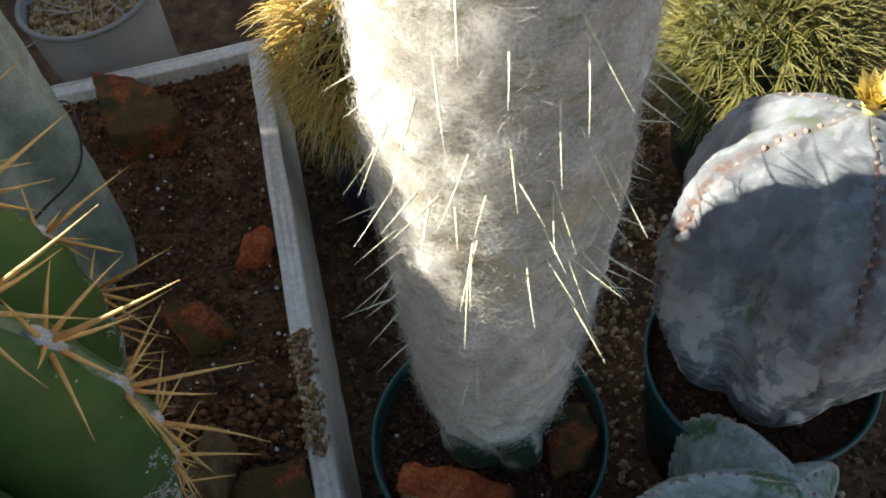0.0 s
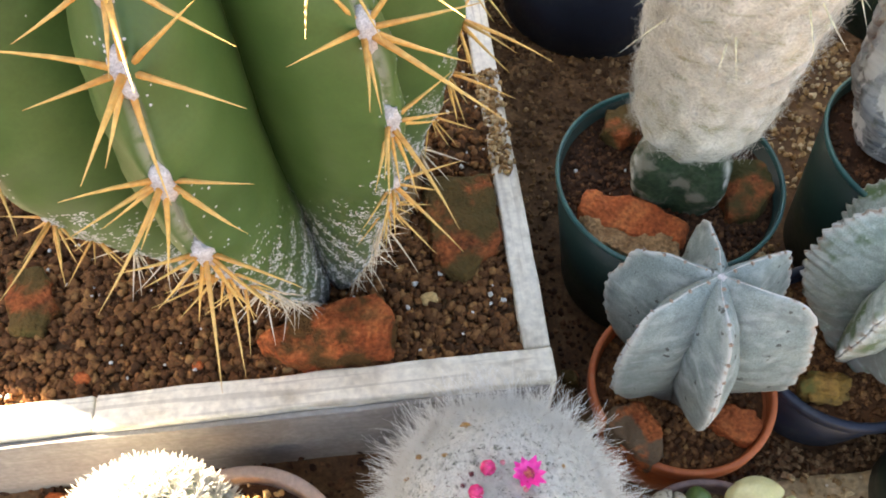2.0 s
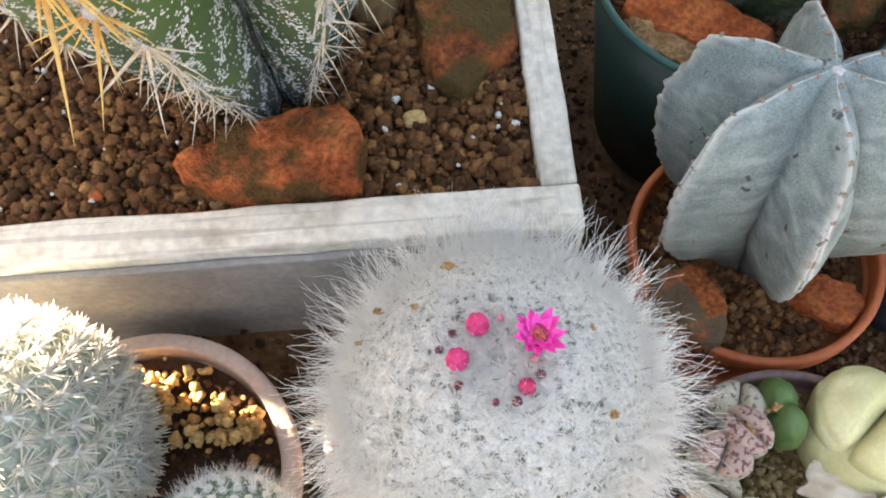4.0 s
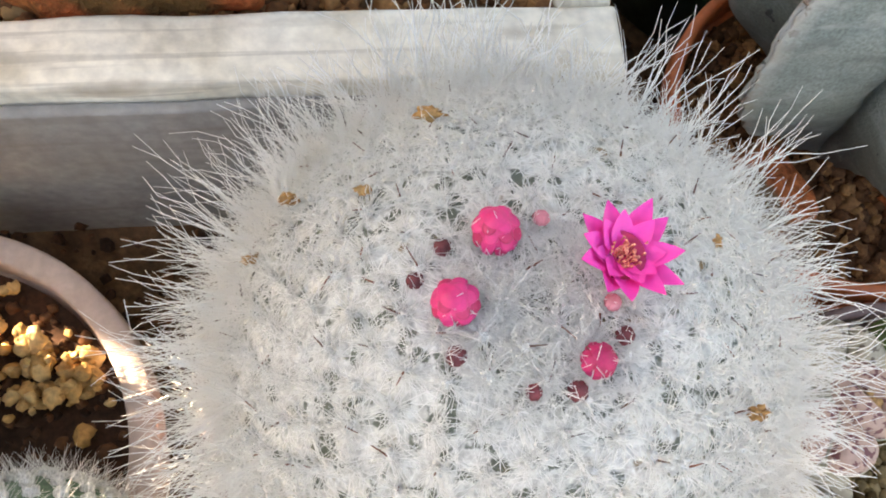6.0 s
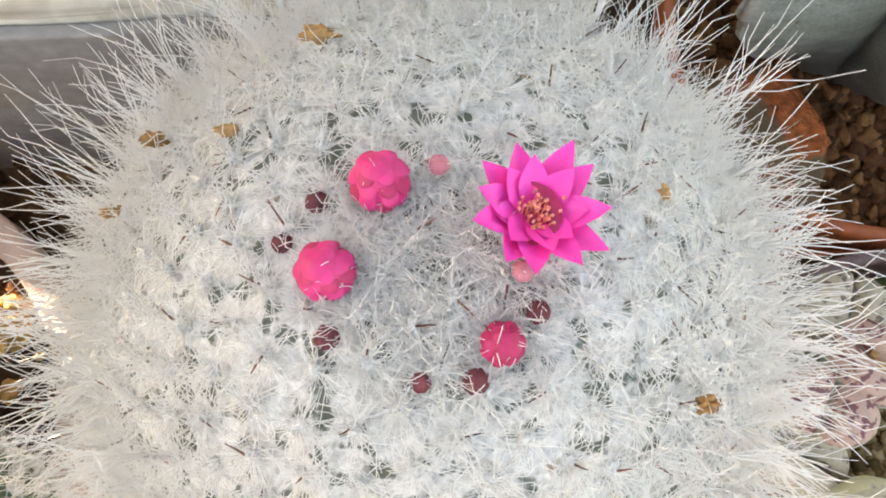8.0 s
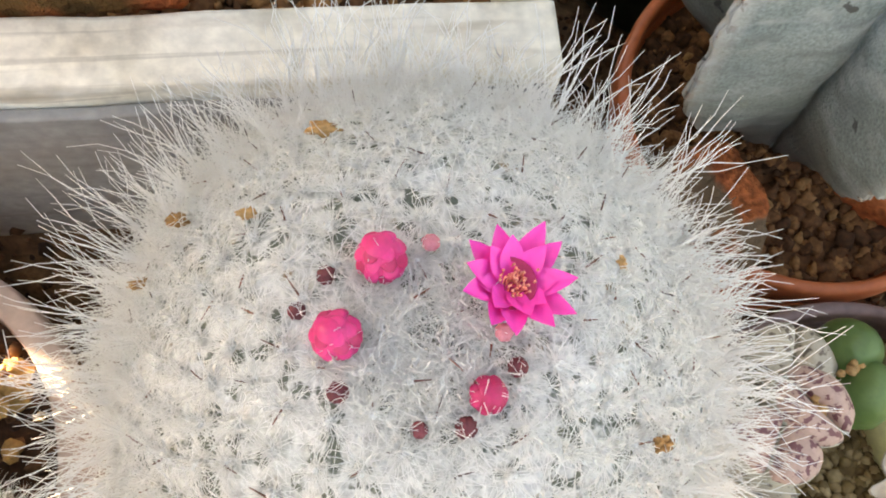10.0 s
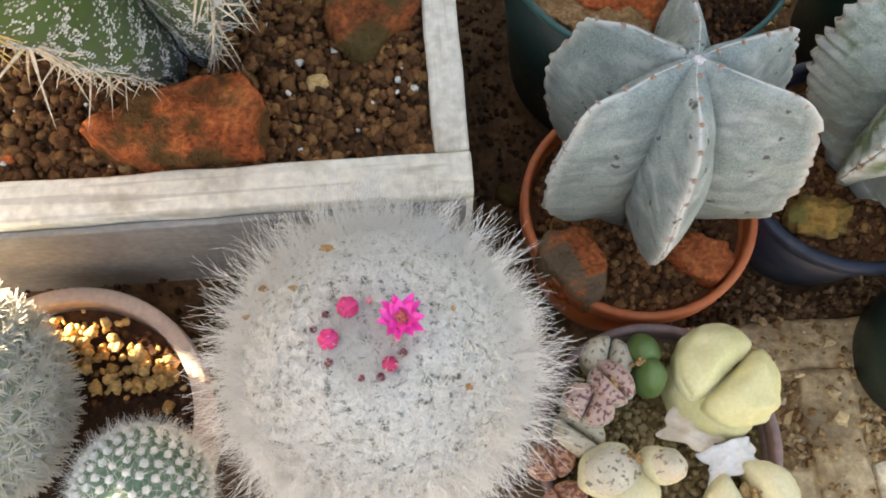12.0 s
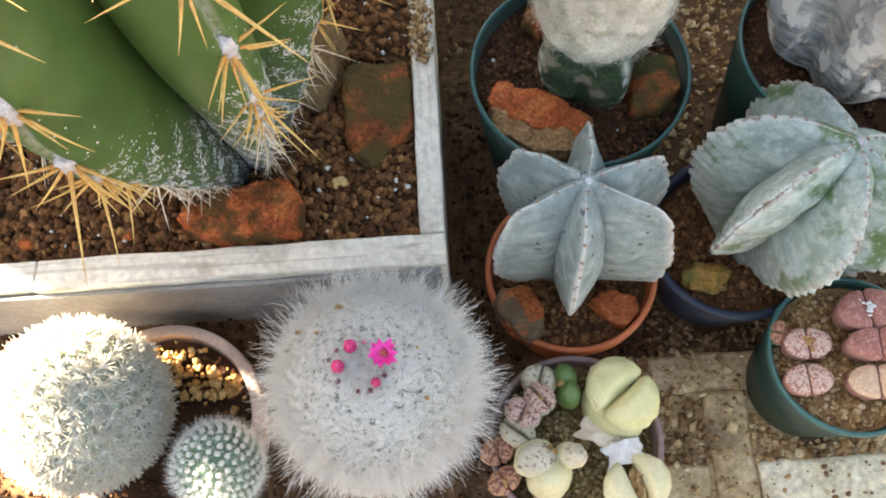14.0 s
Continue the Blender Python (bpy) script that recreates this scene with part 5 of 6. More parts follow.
part("stem", (lean(sv + rad * bump[:, None]), stem[1]), M_FUZZ, woolly, "stem wrapped in white felt")
rs = np.random.RandomState(61)


def on_stem(n, lo, hi):
    z = rs.uniform(lo, hi, n)
    a = rs.uniform(0, 2 * np.pi, n)
    r = np.interp(z, fz[:, 0], fz[:, 1])
    z = 0.147 + (z - 0.149) * 0.95
    out = np.stack([np.cos(a), np.sin(a), np.zeros(n)], 1)
    return lean(np.stack([GX + r * np.cos(a), GY + r * np.sin(a), z], 1)), out, np.stack([-np.sin(a), np.cos(a), np.zeros(n)], 1)


p, out, tang = on_stem(12000, 0.150, 0.52)
n = len(p)
w = out * rs.uniform(0.02, 0.17, (n, 1)) + tang * rs.normal(0, 1, (n, 1)) + np.array([0, 0, 1.0]) * rs.normal(-0.1, 0.5, (n, 1))
w /= np.linalg.norm(w, axis=1, keepdims=True)
part("wool", threads(p + out * 0.0004, w, rs.uniform(0.0025, 0.006, n), 0.9, 0.00008, 4, 3, 0.0, rs, 0.6, 0.08), M_FELTHAIR, woolly, "fine tangled white hair", kind="stuff")
# swirled tufts lying on the felt
p, out, tang = on_stem(1500, 0.165, 0.54)
n, k = len(p), 14
lay = tang * np.where(rs.rand(n, 1) < 0.5, -1.0, 1.0) + np.array([0, 0, 1.0]) * rs.normal(-0.1, 0.45, (n, 1))
lay /= np.linalg.norm(lay, axis=1, keepdims=True)
w = np.repeat(lay, k, 0) + rs.normal(0, 0.13, (n * k, 3)) + np.repeat(out, k, 0) * rs.uniform(-0.03, 0.07, (n * k, 1))
w /= np.linalg.norm(w, axis=1, keepdims=True)
start = np.repeat(p + out * 0.0005, k, 0) + rs.normal(0, 0.0016, (n * k, 3))
part("tuft", threads(start, w, rs.uniform(0.004, 0.010, n * k), 0.6, 0.00008, 6, 3, 0.0, rs, 0.6, 0.07), M_FELTHAIR, woolly, "swirled tufts of white wool", kind="stuff")
p, out, tang = on_stem(200, 0.245, 0.54)
n = len(p)
w = out * rs.uniform(0.5, 1.0, (n, 1)) + tang * rs.normal(0, 0.22, (n, 1)) + np.array([0, 0, -1.0]) * rs.uniform(0.0, 0.75, (n, 1))
w /= np.linalg.norm(w, axis=1, keepdims=True)
for k in range(n):
    g = threads(p[k:k + 1], w[k:k + 1], [rs.uniform(0.015, 0.034)], 0.06, 0.00052, 4, 5, 0.0, rs, 0.08)
    part("spine", g, M_IVORYSPINE, woolly)


# ---- star cacti ----
def star_cactus(base, apex, levels, azimuths, mat, label, gain=None, wave=0.02, wave_n=11, seed=1, bulge=0.10, areoles=12, areole_size=0.0011, rough=0.0012, areole_mat=None, half=9, count=54, coarse=0.0, ragged=0.0, coarse_z=70, crease=0.0, sharp=False, swell=0.0):
    """levels: (height share, crest, valley) along a leaning axis from base to apex."""
    base, apex = np.array(base), np.array(apex)
    h = np.linalg.norm(apex - base)
    lv = dense([(s * h, rc, rv, 0, 0) for s, rc, rv in levels], count)
    ax = (apex - base) / h
    q = Vector((0, 0, 1)).rotation_difference(Vector(ax)).to_matrix().to_4x4()
    m = Matrix.Translation(Vector(base)) @ q
    ob = thing("star_cactus", tuple(base), label, "cactus")
    part("body", moved(ribbed(lv, azimuths, bulge, half, wave, wave_n, gain, crest_round=0.03, seed=seed, rough=rough, crest_w=0.15, coarse=coarse, ragged=ragged, coarse_z=coarse_z, crease=crease, sharp=sharp, swell=swell, foot_to=0.54), m), mat, ob)
    az = sorted(azimuths)
    gain = gain if gain is not None else [1] * len(az)
    me = wool_mesh("areole", (areole_size, areole_size * 1.3, areole_size * 0.9), areole_mat or M_AREOLE, seed)
    for i, a in enumerate(az):
        pos, _ = profile_points(lv, np.linspace(0.30, 0.975, areoles))
        for z, rc, rv, ox, oy in pos:
            p = m @ Vector((rc * gain[i] * 0.955 * math.cos(radians(a)), rc * gain[i] * 0.955 * math.sin(radians(a)), z))
            t = new("areole", me)
            t.parent = ob
            t.location = p - Vector(base)
            t.rotation_euler = (0, 0, radians(a))
    part("crown", moved(blob((0, 0, h - 0.0005), (0.0022, 0.0022, 0.0014), 3, 0.5, 1, seed, 2), m), M_WOOL, ob, "small white woolly crown")
    return ob


STAR = [(0.0, 0.012, 0.009), (0.08, 0.018, 0.011), (0.16, 0.030, 0.014), (0.22, 0.040, 0.0175), (0.30, 0.047, 0.0215), (0.42, 0.0525, 0.0240), (0.58, 0.0535, 0.0260), (0.72, 0.0520, 0.0255), (0.84, 0.0485, 0.0205), (0.92, 0.0455, 0.0145), (0.965, 0.0415, 0.0100), (0.985, 0.032, 0.0065), (0.995, 0.018, 0.0045), (1.0, 0.004, 0.002)]
star_cactus((0.0738, -0.0140, 0.064), (0.0755, -0.0008, 0.170), STAR, [20, 80, 143, 200, 260, 330], M_ASTRO, "grey six-ribbed star cactus with worn brown foot", [1.03, 0.96, 1.01, 1.02, 0.94, 1.02], 0.008, 11, 3, 0.015, 11, 0.0008, 0.0012, half=14, coarse=0.0022, ragged=0.035, count=90, crease=0.12, sharp=True, swell=0.012, coarse_z=34)
STAR2 = [(0.0, 0.014, 0.009), (0.08, 0.024, 0.013), (0.18, 0.041, 0.018), (0.32, 0.057, 0.027), (0.48, 0.0645, 0.0325), (0.64, 0.0650, 0.0335), (0.78, 0.0600, 0.0305), (0.89, 0.0500, 0.024), (0.955, 0.0380, 0.017), (0.985, 0.022, 0.010), (1.0, 0.0040, 0.003)]
star_cactus((0.1800, -0.0010, 0.060), (0.2230, 0.0180, 0.155), STAR2, [20, 95, 160, 212, 262, 318], M_ASTRO2, "pale green scalloped star cactus leaning over its pot", [1.0, 1.05, 1.0, 1.08, 1.0, 1.0], 0.020, 19, 7, 0.020, 15, 0.0009, 0.0012, half=14, coarse=0.0024, ragged=0.050, count=120, crease=0.10, sharp=True, swell=0.030)
STAR3 = [(0.0, 0.048, 0.040), (0.10, 0.060, 0.047), (0.22, 0.070, 0.055), (0.38, 0.080, 0.058), (0.55, 0.083, 0.060), (0.70, 0.079, 0.057), (0.83, 0.067, 0.050), (0.92, 0.048, 0.037), (0.98, 0.018, 0.016), (1.0, 0.006, 0.005)]
grey_star = star_cactus((0.2540, 0.1060, 0.104), (0.2900, 0.1420, 0.266), STAR3, [34, 106, 178, 246, 318], M_ASTRO3, "large slate-grey ribbed star cactus with yellow flower", None, 0.018, 19, 11, 0.09, 22, 0.0013, 0.0020, half=12, count=64, coarse=0.0032, ragged=0.02, coarse_z=40)
rs = np.random.RandomState(71)
fb = np.array([0.291, 0.143, 0.265])


def petals(centre, axis, count, length, width, open_deg, seed, curl=0.25, thick=0.0001):
    """Lance-shaped petals round an axis."""
    rs = np.random.RandomState(seed)
    q = Vector((0, 0, 1)).rotation_difference(Vector(axis)).to_matrix()
    geos = []
    for i in range(count):
        a = 2 * np.pi * i / count + rs.uniform(-0.12, 0.12)
        e = radians(open_deg + rs.uniform(-7, 7))
        L = length * rs.uniform(0.88, 1.06)
        rows = 7
        v = []
        for k in range(rows):
            t = k / (rows - 1)
            wdt = width * (0.45 + 0.55 * min(1.0, t / 0.45)) * (1 - max(0.0, (t - 0.45) / 0.55) ** 1.6) + 0.0001
            ang = e - curl * t * (1 if open_deg > 40 else -1) * 0.5
            rr, zz_ = L * t * math.sin(ang), L * t * math.cos(ang)
            for s in (-1, 0, 1):
                v.append((rr, s * wdt / 2, zz_ + abs(s) * wdt * 0.18 - (1 - abs(s)) * thick))
        v = np.array(v)
        ca, sa = math.cos(a), math.sin(a)
        v = np.stack([v[:, 0] * ca - v[:, 1] * sa, v[:, 0] * sa + v[:, 1] * ca, v[:, 2]], 1)
        f = [(k * 3 + s, k * 3 + s + 1, k * 3 + s + 4, k * 3 + s + 3) for k in range(rows - 1) for s in range(2)]
        geos.append((v @ np.array(q).T + np.array(centre), f))
    return geos


yellow_flower = part("flower", lathe([(0.0005, 0), (0.004, 0.001), (0.006, 0.006), (0.002, 0.008), (0.0005, 0.008)], 20, fb), M_FLOWERYEL, grey_star, "pale yellow half-closed flower")
for g in petals(fb, (-0.2, -0.1, 1), 14, 0.026, 0.007, 22, 3) + petals(fb, (-0.2, -0.1, 1), 12, 0.024, 0.006, 12, 4):
    part("petal", g, M_FLOWERYEL, yellow_flower)


# ---- golden and olive spined cacti at the back ----
def spiny_ball(name, centre, r, rib_n, mat, spine_mat, length, label, seed, squash=1.0, low=-0.3, per=7, radius=0.0007, droop=0.15, rows=11):
    c = np.array(centre)
    ob = thing(name, tuple(c - np.array([0, 0, r * squash * 0.9])), label, "cactus")
    lv = dense([(c[2] + r * squash * math.sin(b), r * math.cos(b), r * math.cos(b) * 0.82, c[0], c[1]) for b in np.linspace(-1.1, 1.5, 12)], 30)
    part("body", ribbed(lv, [360 / rib_n * i for i in range(rib_n)], 0.04, 3), mat, ob)
    rs = np.random.RandomState(seed)
    st, wy = [], []
    for i in range(rib_n):
        for b in np.linspace(low, 1.4, rows):
            a = 2 * np.pi * i / rib_n
            n = np.array([math.cos(b) * math.cos(a), math.cos(b) * math.sin(a), math.sin(b)])
            for _ in range(per):
                w = n + rs.normal(0, 0.55, 3)
                st.append(c + n * r * np.array([1, 1, squash]))
                wy.append(w / np.linalg.norm(w))
    st, wy = np.array(st), np.array(wy)
    part("spine_cover", threads(st, wy, length * rs.uniform(0.5, 1.1, len(st)), 0.15, radius, 4, 4, droop, rs, 0.1), spine_mat, ob, kind="stuff")
    return ob


golden = spiny_ball("golden_cactus", (0.094, 0.380, 0.178), 0.066, 20, M_SHADEDBODY, M_YELSPINE, 0.042, "round cactus densely covered in golden yellow spines", 81, 0.95, -0.85, 20, 0.00070, 0.40, 12)
spiny_ball("olive_cactus", (0.365, 0.330, 0.130), 0.065, 16, M_SHADEDBODY, M_OLIVESPINE, 0.038, "round cactus with tangled olive yellow spines", 82, 0.9, -0.6, 26, 0.0006, 0.20, 13)
rs = np.random.RandomState(83)
for k, (x, y, z) in enumerate(((0.052, 0.318, 0.150), (0.062, 0.312, 0.146), (0.056, 0.316, 0.140))):
    pth = np.array([[(x + 0.006 * math.sin(t * 3 + k), y - 0.003 * t, z - 0.020 * t) for t in np.linspace(0, 1 + 0.3 * k, 9)]])
    part("withered_flower", merge([tubes(pth + rs.normal(0, 0.0006, pth.shape), np.full((1, 9), 0.0010), 5), blob(pth[0, -1], (0.0030, 0.0028, 0.0060), 3, 0.5, 1, k, 2.5)]), M_ROOT, golden, "withered pale flower hanging over the rim")
# dry stalks in the grey pot
gpt = np.stack([rs.uniform(-0.175, -0.100, 26), rs.uniform(0.520, 0.590, 26), np.full(26, 0.130)], 1)
gw = rs.normal(0, 1, (26, 3)) * np.array([1, 1, 0.25]) + np.array([0, 0, 0.3])
gw /= np.linalg.norm(gw, axis=1, keepdims=True)
whole("dry_stalks", threads(gpt, gw, rs.uniform(0.02, 0.04, 26), 0.3, 0.0009, 5, 5, 0, rs, 0.5), M_ROOT, "grey dry stalks lying in the grey pot", "stalks", kind="stuff")
# ---- white hairy cactus with magenta flowers ----
MC, MR = np.array([-0.0410, -0.0880, 0.1220]), np.array([0.0500, 0.0500, 0.0520])
mam = thing("hairy_cactus", (MC[0], MC[1], 0.072), "round cactus covered in white silky hair with magenta flowers", "cactus")
rs = np.random.RandomState(91)
gold = np.pi * (3 - math.sqrt(5))
N_AR = 780
dirs = []
for i in range(N_AR):
    zc = 1 - (i + 0.5) / N_AR * 1.62
    rr = math.sqrt(max(0, 1 - zc * zc))
    dirs.append((rr * math.cos(i * gold), rr * math.sin(i * gold), zc))
dirs = np.array(dirs)
bv, bf = ICO[4]
near = (bv @ dirs.T).max(1)
bump = np.clip((near - 0.9975) / 0.0025, 0, 1)
crown_dip = np.clip((bv[:, 2] - 0.9) / 0.1, 0, 1) * 0.05
body_v = MC + bv * MR * (0.955 + 0.045 * bump - crown_dip)[:, None]
part("body", (body_v, bf), M_MAMBODY, mam, "grey-green warty body")
ar_p = MC + dirs * MR * (1.0 - np.clip((dirs[:, 2:3] - 0.9) / 0.1, 0, 1) * 0.05)
# wool between the warts
st, wy, ln = [], [], []
for p, d in zip(ar_p, dirs):
    t1 = np.cross(d, [0.3, 0.2, 1.0] if abs(d[2]) < 0.95 else [1.0, 0, 0])
    t1 /= np.linalg.norm(t1)
    t2 = np.cross(d, t1)
    k = 62
    side = 1 - max(0.0, d[2])
    az = rs.uniform(0, 2 * np.pi, k)
    short = np.arange(k) >= 32
    el = np.radians(np.where(short, rs.uniform(15, 85, k), rs.uniform(4, 48 + 22 * side, k)))
    w = (np.cos(az)[:, None] * t1 + np.sin(az)[:, None] * t2) * np.cos(el)[:, None] + d * np.sin(el)[:, None]
    st.append(np.repeat(p[None], k, 0) + rs.normal(0, 0.0004, (k, 3)))
    wy.append(w)
    ln.append(np.where(short, rs.uniform(0.0018, 0.0036, k), rs.uniform(0.0035, 0.0075, k) * (1 + 0.75 * side * (rs.rand(k) > 0.35))))
st, wy, ln = np.concatenate(st), np.concatenate(wy), np.concatenate(ln)
part("hair", threads(st, wy, ln, 0.6, 0.000095, 5, 3, 0.05, rs, 0.5, 0.10), M_HAIR, mam, "silky white hair", kind="stuff")
# long outward strands on the flanks
m = (dirs[:, 2] < 0.62) & (dirs[:, 2] > -0.45)
fp = np.repeat(ar_p[m], 6, 0)
bundle = np.repeat(dirs[m] + rs.normal(0, 0.34, (m.sum(), 3)), 6, 0)
w = bundle + rs.normal(0, 0.06, fp.shape)
w /= np.linalg.norm(w, axis=1, keepdims=True)
part("long_hair", threads(fp, w, np.repeat(rs.uniform(0.011, 0.024, m.sum()), 6) * rs.uniform(0.7, 1.05, len(fp)), 0.45, 0.00016, 6, 3, 0.10, rs, 0.35, 0.03), M_HAIR, mam, "longer loose strands on the flanks", kind="stuff")
# short dark-tipped central spines
k = (rs.rand(len(dirs)) < 0.55) & (dirs[:, 2] > 0.35)
w = dirs[k] * 0.35 + rs.normal(0, 0.5, (k.sum(), 3))
w /= np.linalg.norm(w, axis=1, keepdims=True)
part("dark_spine_cover", threads(ar_p[k] + dirs[k] * 0.0012, w, rs.uniform(0.0015, 0.0032, k.sum()), 0.1, 0.00016, 3, 4, 0, rs, 0.4), M_DARKSPINE, mam, "short brown central spines", kind="stuff")
tufts = [blob(p + d * 0.0004, (0.0011, 0.0011, 0.0010), 1, 0.5, 1, i) for i, (p, d) in enumerate(zip(ar_p, dirs)) if d[2] > -0.2]
part("wool_cover", merge(tufts), M_WHITEWOOL, mam, kind="stuff")
# crown web
n = 1500
a, q = rs.uniform(0, 2 * np.pi, n), np.sqrt(rs.rand(n)) * 0.013
cp = np.stack([MC[0] - 0.001 + q * np.cos(a), MC[1] - 0.003 + q * np.sin(a), np.full(n, 0)], 1)
cp[:, 2] = MC[2] + MR[2] * np.sqrt(np.clip(1 - ((cp[:, 0] - MC[0]) ** 2 + (cp[:, 1] - MC[1]) ** 2) / MR[0] ** 2, 0, 1)) - 0.0026 + rs.uniform(0, 0.002, n)
w = rs.normal(0, 1, (n, 3)) * np.array([1, 1, 0.25])
w /= np.linalg.norm(w, axis=1, keepdims=True)
part("crown_web", threads(cp, w, rs.uniform(0.003, 0.007, n), 0.5, 0.00005, 5, 3, 0.0, rs, 0.6, 0.04), M_HAIR, mam, "criss-crossing fine crown hair", kind="stuff")


def up_at(x, y):
    v = np.array([(x - MC[0]) / MR[0] ** 2, (y - MC[1]) / MR[1] ** 2, 0])
    z = math.sqrt(max(0.01, 1 - ((x - MC[0]) / MR[0]) ** 2 - ((y - MC[1]) / MR[1]) ** 2))
    v[2] = z / MR[2]
    return np.array([x, y, MC[2] + MR[2] * z]), v / np.linalg.norm(v)


fp, fn = up_at(-0.0326, -0.0858)
bloom = part("flower", lathe([(0.0004, 0), (0.0016, 0.0004), (0.0022, 0.0018), (0.0012, 0.0026), (0.0003, 0.0026)], 20, fp), M_PETAL, mam, "open magenta star-shaped flower")
for g in petals(fp + fn * 0.0025, fn, 11, 0.0087, 0.0036, 74, 11, 0.3) + petals(fp + fn * 0.0026, fn, 8, 0.0064, 0.0033, 64, 12, 0.3):
    part("petal", g, M_PETAL, bloom)
part("throat", lathe([(0.0003, 0.0034), (0.0020, 0.0035), (0.0033, 0.0047), (0.0034, 0.0045), (0.0021, 0.0031), (0.0003, 0.0031)], 20, fp), M_BUDDARK, bloom, "deep red throat")
sp = fp + fn * 0.003 + rs.normal(0, 0.0009, (46, 3)) * np.array([1, 1, 0.2])
sw = fn + rs.normal(0, 0.25, (46, 3))
sw /= np.linalg.norm(sw, axis=1, keepdims=True)
st_g = threads(sp, sw, np.full(46, 0.0019), 0.1, 0.00010, 3, 4, 0, rs, 0.9)
heads = [blob(p + w_ * 0.0019, (0.00022, 0.00022, 0.00022), 1, 0.2, 1, i) for i, (p, w_) in enumerate(zip(sp, sw))]
part("stamen_tuft", merge([st_g] + heads), M_STAMEN, bloom, "cluster of coral stamens")


def bud(x, y, r, mat, label, seed, tall=1.15, sunk=-0.15):
    p, n = up_at(x, y)
    q = Vector((0, 0, 1)).rotation_difference(Vector(n)).to_matrix().to_4x4()
    core = lathe([(r * s, r * tall * h_) for s, h_ in ((0.55, -0.6), (0.86, -0.1), (0.95, 0.3), (0.80, 0.75), (0.5, 1.05), (0.2, 1.16), (0.02, 1.18))], 20)
    scales = []
    rs_ = np.random.RandomState(seed)
    for lvl, (rad_, h_, c_) in enumerate(((0.93, 0.0, 9), (0.92, 0.35, 8), (0.72, 0.72, 6), (0.4, 0.98, 4))):
        for i in range(c_):
            a_ = 2 * np.pi * (i + 0.5 * (lvl % 2)) / c_ + rs_.uniform(-0.1, 0.1)
            tilt = 0.15 + 0.36 * lvl
            v, f = ICO[2]
            v = v * np.array([r * 0.10, r * 0.36, r * 0.46])
            m_ = Matrix.Translation((r * rad_ * math.cos(a_), r * rad_ * math.sin(a_), r * tall * h_)) @ Matrix.Rotation(a_, 4, "Z") @ Matrix.Rotation(-tilt, 4, "Y")
            scales.append((v, f, m_))
    m_ = Matrix.Translation(Vector(p - n * r * sunk)) @ q
    ob = part("bud", moved(core, m_), mat, mam, label)
    for v, f, s_ in scales:
        k_ = len(ob.children)
        part("sepal", moved((v, f), m_ @ s_), M_BUDDARK if mat is M_BUD and k_ % 3 == 1 else mat, ob)
    return ob


bud(-0.0474, -0.0803, 0.0030, M_BUD, "closed pink bud", 1)
bud(-0.0535, -0.0894, 0.0029, M_BUD, "closed pink bud", 2)
bud(-0.0358, -0.0982, 0.0022, M_BUDDARK, "small deep pink bud under crossing hairs", 3, 0.9, 0.2)
for k, (x, y, r) in enumerate(((-0.0547, -0.0810, 0.0012), (-0.0587, -0.0852, 0.0011), (-0.0542, -0.0961, 0.0013), (-0.0388, -0.1019, 0.0013), (-0.0446, -0.1016, 0.0010), (-0.0316, -0.0951, 0.0012))):
    bud(x, y, r, M_DARKBUD, "tiny dark red bud deep in the hair", 10 + k, 0.8, 0.55)
bud(-0.0411, -0.0785, 0.0011, M_PALEBUD, "tiny pale pink bud deep in the hair", 20, 0.7)
bud(-0.0332, -0.0908, 0.0011, M_PALEBUD, "tiny pale pink bud deep in the hair", 21, 0.7)
for k, (x, y, s) in enumerate(((-0.0532, -0.0595, 0.0019), (-0.0798, -0.0760, 0.0014), (-0.0737, -0.0685, 0.0024), (-0.0142, -0.1045, 0.0021), (-0.0172, -0.0825, 0.0012), (-0.0631, -0.0720, 0.0013))):
    p, n = up_at(x, y)
    whole("dry_flower_bit", blob(p + n * 0.0030, (s * 1.0, s * 0.5, s * 0.4), 3, 1.0, 1, k + 3, 2, (20, 30 * k, 40 * k)), M_DRYBIT, "shrivelled brown flower remnant caught in white hair", "flower remnant", "dry flower bits")


